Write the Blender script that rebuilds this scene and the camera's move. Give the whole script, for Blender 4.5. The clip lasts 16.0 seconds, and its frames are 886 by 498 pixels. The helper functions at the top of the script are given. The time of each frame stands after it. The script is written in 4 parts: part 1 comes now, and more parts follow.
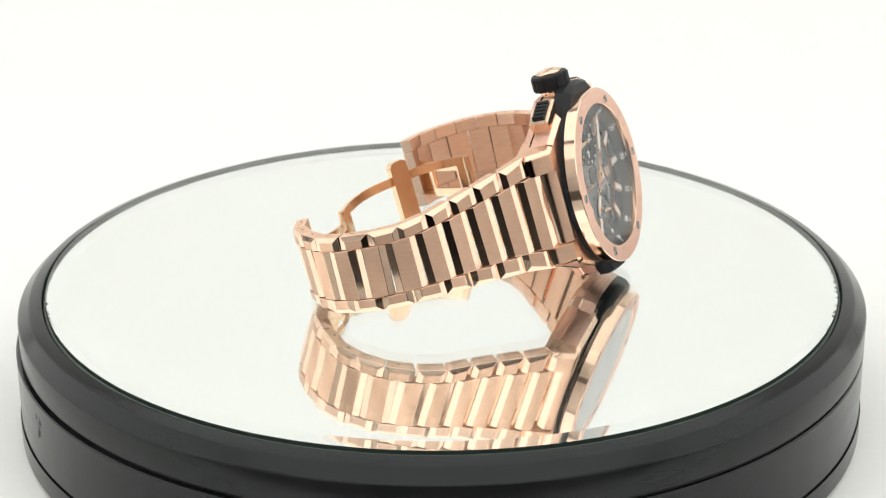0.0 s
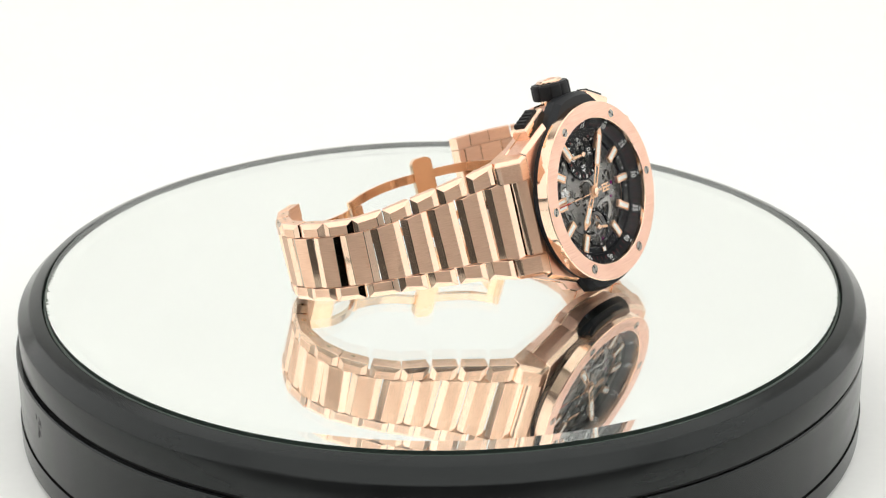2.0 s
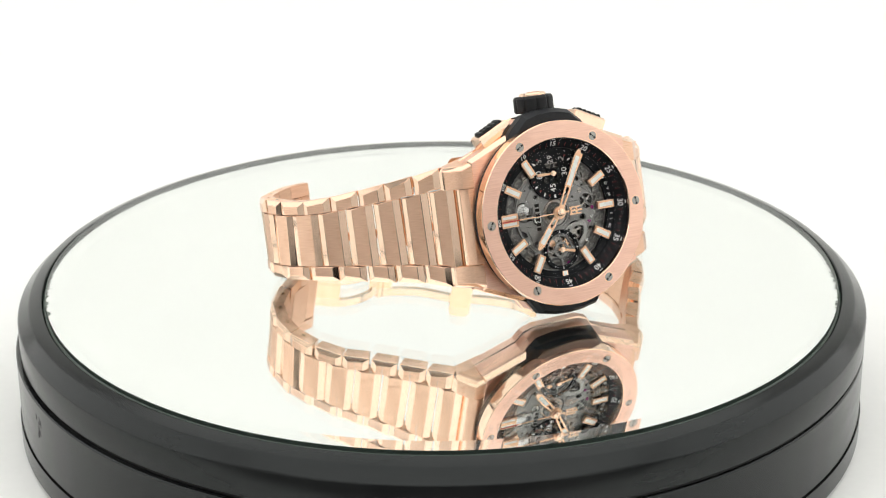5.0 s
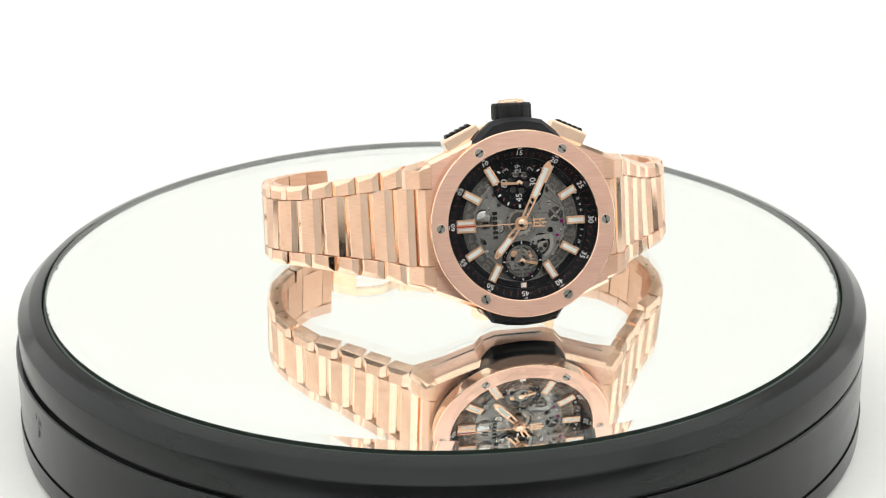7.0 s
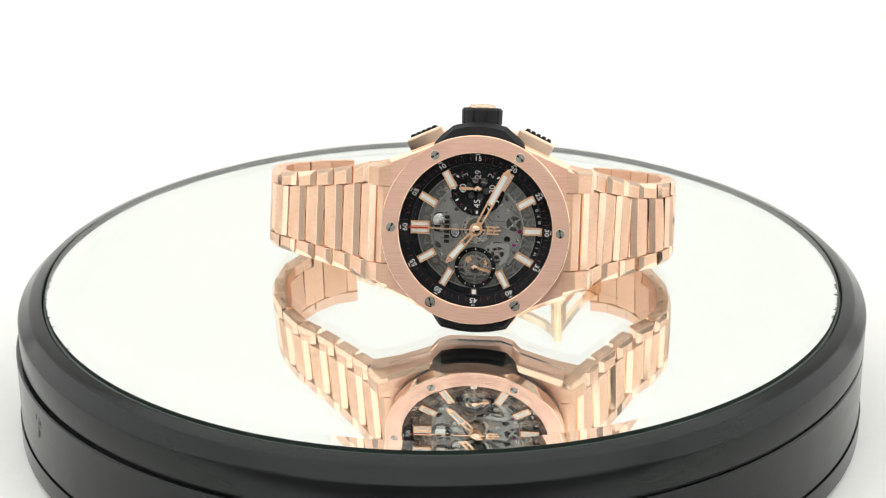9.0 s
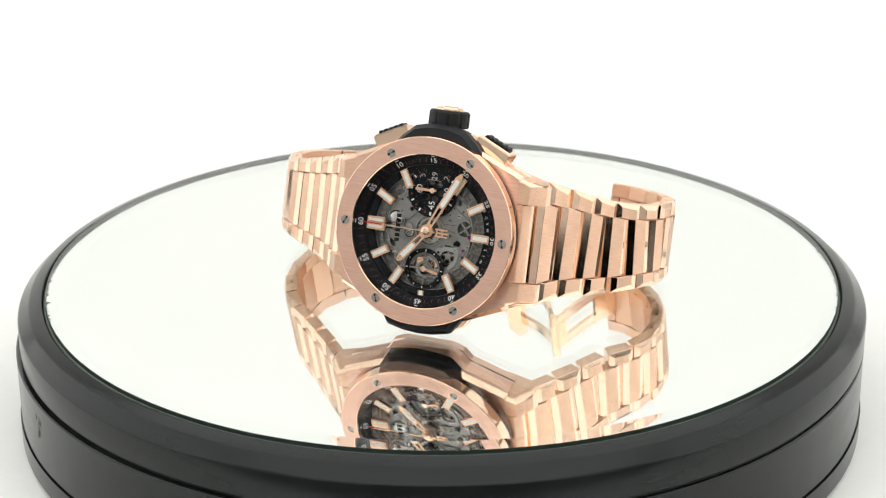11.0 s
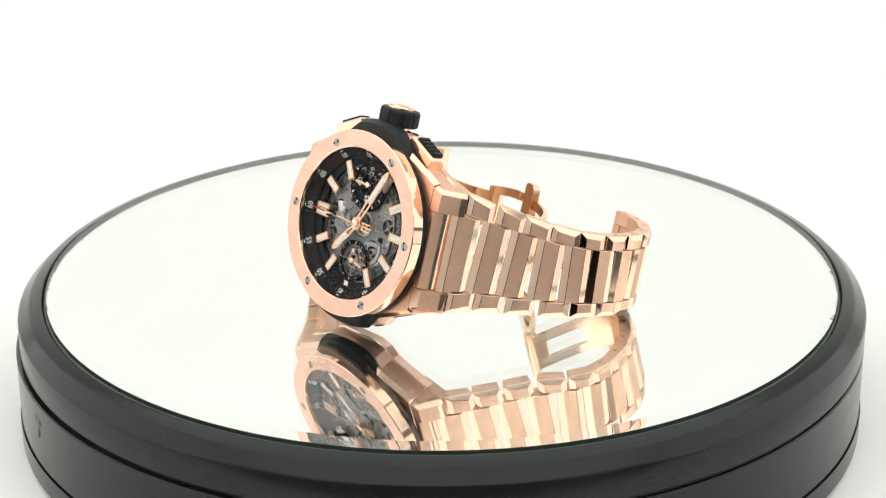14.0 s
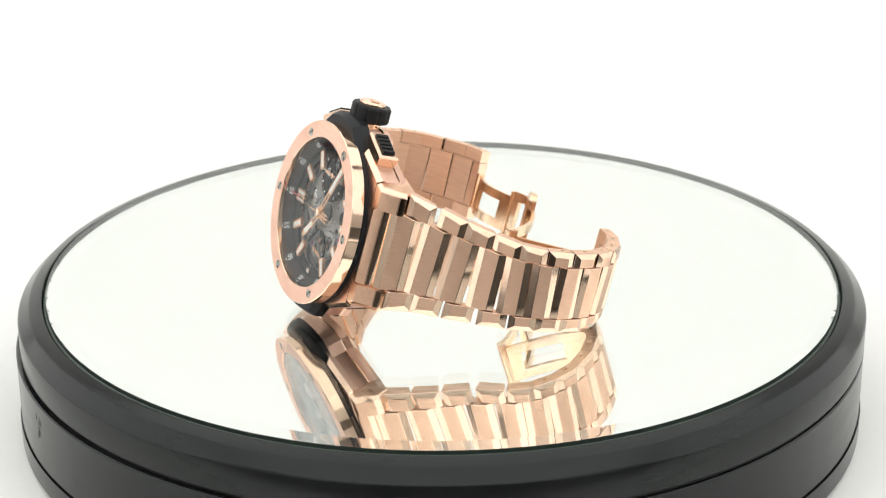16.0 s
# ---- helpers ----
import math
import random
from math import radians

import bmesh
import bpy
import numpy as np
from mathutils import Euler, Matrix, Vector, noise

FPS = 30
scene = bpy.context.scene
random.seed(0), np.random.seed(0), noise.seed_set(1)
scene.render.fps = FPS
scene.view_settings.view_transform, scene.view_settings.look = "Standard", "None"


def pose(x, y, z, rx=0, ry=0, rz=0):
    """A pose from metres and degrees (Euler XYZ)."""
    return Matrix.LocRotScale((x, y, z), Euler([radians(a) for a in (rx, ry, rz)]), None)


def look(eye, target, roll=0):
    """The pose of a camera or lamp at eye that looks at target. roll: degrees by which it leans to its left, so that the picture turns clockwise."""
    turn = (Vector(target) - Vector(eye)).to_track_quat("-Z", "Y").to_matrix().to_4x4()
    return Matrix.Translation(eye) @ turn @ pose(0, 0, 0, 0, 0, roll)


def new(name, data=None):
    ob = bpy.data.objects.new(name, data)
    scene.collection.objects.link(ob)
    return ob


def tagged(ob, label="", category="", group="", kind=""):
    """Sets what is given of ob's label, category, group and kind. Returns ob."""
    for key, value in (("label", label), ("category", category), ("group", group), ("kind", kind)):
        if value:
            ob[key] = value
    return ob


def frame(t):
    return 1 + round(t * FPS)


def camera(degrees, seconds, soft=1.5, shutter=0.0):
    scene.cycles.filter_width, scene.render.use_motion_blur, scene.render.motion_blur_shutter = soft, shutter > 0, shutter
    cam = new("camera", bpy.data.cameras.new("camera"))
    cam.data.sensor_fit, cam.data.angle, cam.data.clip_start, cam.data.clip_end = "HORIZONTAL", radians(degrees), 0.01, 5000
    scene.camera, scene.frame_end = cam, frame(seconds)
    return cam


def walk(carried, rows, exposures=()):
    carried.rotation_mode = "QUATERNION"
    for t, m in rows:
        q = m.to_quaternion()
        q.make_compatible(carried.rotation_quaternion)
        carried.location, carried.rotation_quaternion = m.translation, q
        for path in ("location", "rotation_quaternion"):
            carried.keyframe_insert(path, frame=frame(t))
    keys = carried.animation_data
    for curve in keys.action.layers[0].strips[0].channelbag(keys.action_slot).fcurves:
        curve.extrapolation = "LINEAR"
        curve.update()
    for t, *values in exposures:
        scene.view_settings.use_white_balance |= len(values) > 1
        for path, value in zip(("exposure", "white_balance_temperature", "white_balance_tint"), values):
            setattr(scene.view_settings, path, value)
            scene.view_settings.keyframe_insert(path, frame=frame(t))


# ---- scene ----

SECONDS = 16.0
cam = camera(26.16, SECONDS, soft=1.05)
cam.data.dof.use_dof, cam.data.dof.focus_distance, cam.data.dof.aperture_fstop = True, 0.414, 36.0
EYE = (0.0, -0.43183, 0.17987)
AIM = (0.00035, 0.00200, 0.00488)
VIEW = look(EYE, AIM, -0.361)
walk(cam, [(0.0, VIEW), (SECONDS, VIEW)], exposures=[(0.0, -0.09), (3.5, -0.05), (7.0, 0.0), (SECONDS, 0.0)])

# ---- world and lights: an added, unseen white light tent with soft boxes, dark room beyond its front slit ----
TOP_POWER, SIDE_POWER, FRONT_POWER = 1.38, 1.22, 1.55
world = bpy.data.worlds.new("studio")
scene.world = world
world.use_nodes = True
world.node_tree.nodes["Background"].inputs[0].default_value = (0.9, 0.95, 1.0, 1)
world.node_tree.nodes["Background"].inputs[1].default_value = 0.02

# ---- materials ----
def material(name, color, rough=0.5, metal=0.0, **more):
    m = bpy.data.materials.new(name)
    m.use_nodes = True
    b = m.node_tree.nodes["Principled BSDF"]
    b.inputs["Base Color"].default_value = (*color, 1)
    b.inputs["Roughness"].default_value = rough
    b.inputs["Metallic"].default_value = metal
    for key, value in more.items():
        b.inputs[key.replace("_", " ")].default_value = value
    return m


def grain(m, scale, color_a, color_b, rough_a, rough_b, bump=0.0, distance=0.00005, detail=3.0, broad=None, span=(0.3, 0.7)):
    """Streaks or speckle: noise stretched by the scale, mixed into colour, gloss and relief."""
    t = m.node_tree
    b = t.nodes["Principled BSDF"]
    coord = t.nodes.new("ShaderNodeTexCoord")
    mapping = t.nodes.new("ShaderNodeMapping")
    mapping.inputs["Scale"].default_value = scale
    tex = t.nodes.new("ShaderNodeTexNoise")
    tex.inputs["Scale"].default_value = 1.0
    tex.inputs["Detail"].default_value = detail
    t.links.new(coord.outputs["Object"], mapping.inputs["Vector"])
    t.links.new(mapping.outputs["Vector"], tex.inputs["Vector"])
    wide = t.nodes.new("ShaderNodeTexNoise")
    wide.inputs["Scale"].default_value = broad or 120.0
    wide.inputs["Detail"].default_value = 2.0
    t.links.new(coord.outputs["Object"], wide.inputs["Vector"])
    add = t.nodes.new("ShaderNodeMath")
    add.operation = "MULTIPLY_ADD"
    add.inputs[1].default_value = 0.35
    t.links.new(wide.outputs["Fac"], add.inputs[0])
    part_fac = t.nodes.new("ShaderNodeMath")
    part_fac.operation = "MULTIPLY"
    part_fac.inputs[1].default_value = 0.65
    t.links.new(tex.outputs["Fac"], part_fac.inputs[0])
    t.links.new(part_fac.outputs[0], add.inputs[2])
    ramp = t.nodes.new("ShaderNodeMapRange")
    ramp.inputs["From Min"].default_value, ramp.inputs["From Max"].default_value = span
    t.links.new(add.outputs[0], ramp.inputs["Value"])
    mix = t.nodes.new("ShaderNodeMix")
    mix.data_type = "RGBA"
    mix.inputs["A"].default_value = (*color_a, 1)
    mix.inputs["B"].default_value = (*color_b, 1)
    t.links.new(ramp.outputs[0], mix.inputs["Factor"])
    t.links.new(mix.outputs["Result"], b.inputs["Base Color"])
    rr = t.nodes.new("ShaderNodeMapRange")
    rr.inputs["To Min"].default_value = rough_a
    rr.inputs["To Max"].default_value = rough_b
    t.links.new(ramp.outputs[0], rr.inputs["Value"])
    t.links.new(rr.outputs[0], b.inputs["Roughness"])
    if bump:
        bp = t.nodes.new("ShaderNodeBump")
        bp.inputs["Strength"].default_value = bump
        bp.inputs["Distance"].default_value = distance
        t.links.new(tex.outputs["Fac"], bp.inputs["Height"])
        t.links.new(bp.outputs["Normal"], b.inputs["Normal"])
    return m


def brush_lay(m):
    """Gloss spread across the brushing, which runs along y."""
    t = m.node_tree
    b = t.nodes["Principled BSDF"]
    tangent = t.nodes.new("ShaderNodeTangent")
    tangent.direction_type, tangent.axis = "RADIAL", "X"
    t.links.new(tangent.outputs[0], b.inputs["Tangent"])
    b.inputs["Anisotropic"].default_value = 0.85
    b.inputs["Anisotropic Rotation"].default_value = 0.25


def coated_crystal():
    """Anti-reflective sapphire: clear when faced, glossy only at a slant."""
    m = bpy.data.materials.new("sapphire_crystal")
    m.use_nodes = True
    t = m.node_tree
    t.nodes.clear()
    out, mix = t.nodes.new("ShaderNodeOutputMaterial"), t.nodes.new("ShaderNodeMixShader")
    clear, gloss = t.nodes.new("ShaderNodeBsdfTransparent"), t.nodes.new("ShaderNodeBsdfGlossy")
    gloss.inputs["Roughness"].default_value = 0.0
    slant, power, gain = t.nodes.new("ShaderNodeLayerWeight"), t.nodes.new("ShaderNodeMath"), t.nodes.new("ShaderNodeMath")
    slant.inputs["Blend"].default_value = 0.5
    power.operation, gain.operation = "POWER", "MULTIPLY_ADD"
    power.inputs[1].default_value = 6.0
    gain.inputs[1].default_value, gain.inputs[2].default_value = 1.7, 0.003
    t.links.new(slant.outputs["Facing"], power.inputs[0])
    t.links.new(power.outputs[0], gain.inputs[0])
    t.links.new(gain.outputs[0], mix.inputs[0])
    t.links.new(clear.outputs[0], mix.inputs[1])
    t.links.new(gloss.outputs[0], mix.inputs[2])
    t.links.new(mix.outputs[0], out.inputs["Surface"])
    return m


GOLD_A = (0.93, 0.622, 0.442)
polished = grain(material("polished_rose_gold", GOLD_A, 0.06, 1.0), (300, 300, 300), (0.95, 0.685, 0.515), (0.91, 0.64, 0.47), 0.05, 0.11)
brushed = grain(material("brushed_rose_gold", GOLD_A, 0.3, 1.0), (8500, 230, 2500), GOLD_A, (0.80, 0.503, 0.348), 0.28, 0.48, 0.45, 0.00002, 2.0, None, (0.38, 0.62))
brush_lay(brushed)
# Bezel and case copy of the brushed gold, its pinker light put into colour.
pink_lit_gold = grain(material("brushed_gold_in_pink_light", GOLD_A, 0.3, 1.0), (6500, 150, 2500), (0.95, 0.62, 0.485), (0.84, 0.52, 0.395), 0.28, 0.48, 0.5, 0.00002, 3.0, None, (0.38, 0.62))
brush_lay(pink_lit_gold)
yellow = grain(material("polished_yellow_gold", (0.9, 0.62, 0.38), 0.12, 1.0), (400, 400, 400), (0.92, 0.675, 0.47), (0.86, 0.60, 0.40), 0.1, 0.2)
resin = grain(material("matte_black_composite", (0.012, 0.013, 0.015), 0.45, IOR=1.32), (2500, 2500, 2500), (0.010, 0.011, 0.013), (0.020, 0.021, 0.024), 0.38, 0.55, 0.1, 0.00002)
rubber = grain(material("black_rubber", (0.012, 0.012, 0.013), 0.5, IOR=1.32), (3000, 3000, 3000), (0.009, 0.009, 0.010), (0.018, 0.018, 0.019), 0.42, 0.6, 0.1, 0.00002)
steel = grain(material("grey_titanium", (0.42, 0.40, 0.37), 0.3, 1.0), (9000, 900, 900), (0.46, 0.43, 0.39), (0.34, 0.32, 0.29), 0.22, 0.4)
flange_black = grain(material("black_flange", (0.008, 0.008, 0.009), 0.45, IOR=1.2), (2000, 2000, 2000), (0.006, 0.0065, 0.008), (0.013, 0.014, 0.0165), 0.35, 0.55)
bridge_grey = grain(material("sandblasted_grey_bridge", (0.13, 0.13, 0.128), 0.45, 0.7), (4000, 4000, 4000), (0.30, 0.292, 0.28), (0.22, 0.214, 0.205), 0.38, 0.55, 0.15, 0.00002)
bridge_dark = grain(material("dark_grey_movement", (0.05, 0.05, 0.05), 0.5, 0.6), (3500, 3500, 3500), (0.13, 0.128, 0.122), (0.085, 0.083, 0.08), 0.4, 0.6, 0.1, 0.00002)
ring_grey = grain(material("grey_date_ring", (0.2, 0.2, 0.19), 0.45, 0.6), (3000, 3000, 3000), (0.17, 0.166, 0.158), (0.09, 0.088, 0.084), 0.38, 0.55, 0.15, 0.00002)
numeral_grey = grain(material("grey_cut_numerals", (0.3, 0.29, 0.27), 0.45, 0.7), (4000, 4000, 4000), (0.26, 0.252, 0.235), (0.19, 0.184, 0.172), 0.36, 0.55)
date_metal = grain(material("grey_openwork_numerals", (0.4, 0.39, 0.37), 0.4, 0.8), (4000, 4000, 4000), (0.44, 0.43, 0.41), (0.32, 0.31, 0.295), 0.32, 0.5)
bright_metal = grain(material("circular_grained_steel", (0.62, 0.62, 0.60), 0.25, 1.0), (5000, 600, 600), (0.66, 0.66, 0.64), (0.5, 0.5, 0.48), 0.18, 0.32)
marker_gold = grain(material("satin_rose_gold", (0.85, 0.5, 0.33), 0.3, 1.0), (3000, 300, 300), (0.92, 0.60, 0.39), (0.83, 0.51, 0.32), 0.22, 0.36)
lume = material("off_white_lume", (0.88, 0.88, 0.84), 0.5)
print_white = material("white_print", (0.88, 0.88, 0.86), 0.5)
print_grey = material("pale_grey_print", (0.5, 0.5, 0.49), 0.5)
print_dark = material("dark_bronze_print", (0.012, 0.010, 0.008), 0.6, IOR=1.3)
print_red = material("dark_red_print", (0.22, 0.02, 0.02), 0.5)
red_lacquer = material("red_lacquer", (0.55, 0.03, 0.02), 0.35)
ruby = material("ruby_jewel", (0.25, 0.02, 0.16), 0.1)
crystal_glass = coated_crystal()
mirror_silver = material("silvered_mirror", (0.955, 0.98, 0.962), 0.0, 1.0)
mirror_glass = material("clear_mirror_glass", (1, 1, 1), 0.0, 0.0, Transmission_Weight=1.0, IOR=1.5)
silver_worn = grain(material("chipped_silver_edge", (0.22, 0.25, 0.22), 0.4, 0.5), (900, 900, 900), (0.35, 0.40, 0.35), (0.10, 0.12, 0.10), 0.25, 0.5)
glass_edge = material("green_glass_edge", (0.025, 0.045, 0.033), 0.2)
ground_glass = material("ground_glass_side", (0.035, 0.05, 0.042), 0.4)
gloss_black = grain(material("glossy_black_plastic", (0.010, 0.0105, 0.011), 0.2, IOR=1.385, Specular_Tint=(0.93, 1.0, 0.99, 1.0)), (60, 60, 400), (0.008, 0.0085, 0.009), (0.013, 0.0135, 0.014), 0.14, 0.26, 0.0, 0.0001, 4.0, 30.0)
groove_black = material("seam_black", (0.004, 0.004, 0.004), 0.7)
paper = grain(material("white_paper_sweep", (0.86, 0.86, 0.85), 0.7), (500, 500, 500), (0.90, 0.903, 0.882), (0.88, 0.883, 0.864), 0.6, 0.8)
tent_cloth = grain(material("white_tent_cloth", (0.82, 0.82, 0.81), 0.8), (700, 700, 700), (0.84, 0.84, 0.83), (0.79, 0.79, 0.78), 0.7, 0.9)
dark_cloth = material("black_velvet_cloth", (0.006, 0.006, 0.006), 0.9)
dark_wood = grain(material("black_stained_table", (0.012, 0.011, 0.010), 0.5), (40, 600, 40), (0.015, 0.013, 0.012), (0.009, 0.008, 0.008), 0.4, 0.6)
mark_grey = material("dull_scuff", (0.02, 0.02, 0.02), 0.6)
dust = material("dust", (0.45, 0.44, 0.42), 0.9)


def glow(name, color, strength):
    m = material(name, (0.2, 0.2, 0.2), 0.8)
    b = m.node_tree.nodes["Principled BSDF"]
    b.inputs["Emission Color"].default_value = (*color, 1)
    b.inputs["Emission Strength"].default_value = strength
    return m


top_glow = glow("top_diffuser", (1.0, 0.995, 0.965), TOP_POWER)
front_glow = glow("front_diffuser", (1.0, 0.995, 0.965), FRONT_POWER)
side_glow = glow("side_diffuser", (1.0, 0.995, 0.965), SIDE_POWER)

# ---- mesh helpers: lengths in millimetres ----
MM = 0.001


def finish(bm, name, mats, sharp=28):
    bmesh.ops.recalc_face_normals(bm, faces=bm.faces)
    bmesh.ops.scale(bm, vec=(MM, MM, MM), verts=bm.verts)
    me = bpy.data.meshes.new(name)
    bm.to_mesh(me)
    bm.free()
    for m in (mats if isinstance(mats, (list, tuple)) else [mats]):
        me.materials.append(m)
    me.polygons.foreach_set("use_smooth", [True] * len(me.polygons))
    me.set_sharp_from_angle(angle=radians(sharp))
    return me


def part(name, bm, mats, parent, label="", at=None, sharp=28):
    ob = new(name, finish(bm, name, mats, sharp) if isinstance(bm, bmesh.types.BMesh) else bm)
    ob.parent = parent
    if at is not None:
        ob.matrix_basis = at
    if label:
        tagged(ob, label)
    return ob


def mm(x, y, z, rx=0, ry=0, rz=0):
    return pose(x * MM, y * MM, z * MM, rx, ry, rz)


def lathe(profile, n=96, closed=True, bm=None, axis="z", ripple=None):
    """A ring turned round an axis; the profile is (radius, height)."""
    bm = bm or bmesh.new()
    rings = []
    for r, h in profile:
        ring = []
        for i in range(n):
            a = 2 * math.pi * i / n
            q = r * (ripple(a, r, h) if ripple else 1)
            co = (q * math.cos(a), q * math.sin(a), h)
            if axis == "x":
                co = (h, q * math.cos(a), q * math.sin(a))
            ring.append(bm.verts.new(co))
        rings.append(ring)
    pairs = list(zip(rings, rings[1:])) + ([(rings[-1], rings[0])] if closed else [])
    for lo, hi in pairs:
        for i in range(n):
            j = (i + 1) % n
            bm.faces.new((lo[i], lo[j], hi[j], hi[i]))
    if not closed:
        bm.faces.new(rings[0])
        bm.faces.new(rings[-1])
    return bm


def loft(sections, bm=None):
    """Skin over equal polygons, capped at both ends."""
    bm = bm or bmesh.new()
    rows = [[bm.verts.new(c) for c in sec] for sec in sections]
    n = len(rows[0])
    for lo, hi in zip(rows, rows[1:]):
        for i in range(n):
            bm.faces.new((lo[i], lo[(i + 1) % n], hi[(i + 1) % n], hi[i]))
    bm.faces.new(rows[0])
    bm.faces.new(rows[-1])
    return bm


def prism(poly, z0, z1, bm=None):
    return loft([[(x, y, z0) for x, y in poly], [(x, y, z1) for x, y in poly]], bm)


def box(x0, x1, y0, y1, z0, z1, bm=None):
    return prism([(x0, y0), (x1, y0), (x1, y1), (x0, y1)], z0, z1, bm)


def soften(bm, offset, segments=2, angle=25):
    edges = [e for e in bm.edges if len(e.link_faces) == 2 and e.calc_face_angle(0) > radians(angle)]
    bmesh.ops.bevel(bm, geom=edges, offset=offset, segments=segments, affect="EDGES", clamp_overlap=True)
    return bm


def circle(r, n=32, cx=0.0, cy=0.0):
    return [(cx + r * math.cos(2 * math.pi * i / n), cy + r * math.sin(2 * math.pi * i / n)) for i in range(n)]


FONT_CACHE = {}


def letters(body, size, depth=0.03, bold=0.0):
    key = (body, size, depth, bold)
    if key not in FONT_CACHE:
        cu = bpy.data.curves.new("print", "FONT")
        cu.body, cu.size, cu.align_x, cu.align_y = body, size * MM, "CENTER", "CENTER"
        cu.extrude, cu.resolution_u, cu.offset = depth * MM, 3, bold * MM
        ob = new("print", cu)
        deps = bpy.context.evaluated_depsgraph_get()
        FONT_CACHE[key] = bpy.data.meshes.new_from_object(ob.evaluated_get(deps))
        bpy.data.objects.remove(ob)
    return FONT_CACHE[key].copy()


def numeral(body, size, mat, parent, at, depth=0.03, bold=0.0):
    me = letters(body, size, depth, bold)
    me.materials.clear()
    me.materials.append(mat)
    return part("numeral", me, mat, parent, at=at)


# ---- the setting: paper sweep; unseen tent walls and dark front added for the reflections ----
def build_setting():
    z = -34.0
    prof = [(-170, z), (250, z)]
    for i in range(1, 13):
        a = math.pi / 2 * i / 12
        prof.append((250 + 300 * math.sin(a), z + 300 * (1 - math.cos(a))))
    prof.append((550, 900))
    bm = bmesh.new()
    outer = [(y, h) for y, h in prof] + [(556, 900)] + [(y + (6 if h > 0 else 0) * 1.0, h - (0 if h > 270 else 6)) for y, h in reversed(prof[:-1])]
    loft([[(x, y, h) for y, h in outer] for x in (-620, 620)], bm)
    tagged(part("backdrop", bm, paper, None), "seamless white paper sweep curving up behind the turntable", "backdrop", kind="structure")
    # Side walls and roof are out of view, added to bounce white light.
    for name, x0, x1 in (("wall_west", -632, -622), ("wall_east", 622, 632)):
        tagged(part(name, box(x0, x1, -600, 556, z - 6, 900), tent_cloth, None), "unseen white cloth side wall, added to surround the watch with white", "tent wall", kind="structure")
    # Added front wall out of view: white fill for bezel and dial.
    bm = box(-632, GAP_WEST, -610, -600, z - 6, 900)
    box(GAP_EAST, 632, -610, -600, z - 6, 900, bm)
    box(GAP_WEST, GAP_STEP, -610, -600, GAP_TOP, 900, bm)
    box(GAP_STEP, GAP_EAST, -610, -600, GAP_LOW, 900, bm)
    tagged(part("wall_south", bm, tent_cloth, None), "unseen white front wall, added for fill, with a low opening for dark reflections", "tent wall", kind="structure")
    # Black surround out of view, added only to darken what the bevels reflect.
    bm = box(-640, 640, -1110, -1100, z - 6, 500)
    box(-640, -633, -1100, -611, z - 6, 500, bm)
    box(633, 640, -1100, -611, z - 6, 500, bm)
    box(-640, 640, -1100, -611, 500, 510, bm)
    tagged(part("wall_dark_helper", bm, dark_cloth, None), "unseen black cloth, added so that polished gold reflects dark", "curtain", kind="structure")
    # Added black surface; its bare front gives bevels a dark reflection from below.
    tagged(part("floor", box(-640, 640, -1110, 562, z - 30, z - 7), dark_wood, None), "unseen dark table top, added under and before the paper sweep", "table top", kind="structure")
    tagged(part("ceiling", box(-640, 640, -612, 562, 901, 911), tent_cloth, None), "unseen white cloth roof, added to close the lit space", "ceiling", kind="structure")


# Opening of the added wall, stepped to place dark reflections on the gold.
GAP_WEST, GAP_STEP, GAP_EAST, GAP_TOP, GAP_LOW = -165.0, -105.0, 350.0, 140.0, 108.0
build_setting()


def added_softbox(w, d, mat, at, label):
    e = tagged(new("added_softbox"), label, "studio light", "tent lights")
    e.matrix_basis = at
    bm = loft([[(-w, -d, 0), (w, -d, 0), (w, d, 0), (-w, d, 0)], [(-w * 0.8, -d * 0.8, 40), (w * 0.8, -d * 0.8, 40), (w * 0.8, d * 0.8, 40), (-w * 0.8, d * 0.8, 40)]])
    part("housing", bm, dark_cloth, e)
    part("diffuser", box(-w + 6, w - 6, -d + 6, d - 6, -6, -1), mat, e, "glowing white diffuser of an added soft box")
    return e


# No lamp is in view; these glowing boxes are added to light everything.
added_softbox(540, 520, top_glow, mm(0, -40, 640), "large unseen overhead soft box, added, with a glowing white diffuser")
added_softbox(320, 400, side_glow, mm(-570, 30, 310, 0, -90, 0), "unseen upright soft box added beside the side wall, glowing white")
# Front fill, added to lift the bezel and dial.
added_softbox(420, 130, front_glow, look((0, -0.56, 0.46), (0, 0.9, -0.35)) @ pose(0, 0, 0, 0, 0, 0), "long unseen soft box added above the opening to brighten dial and bezel")
added_softbox(320, 400, side_glow, mm(570, -20, 310, 0, 90, 0), "unseen upright soft box added beside the side wall, glowing white")


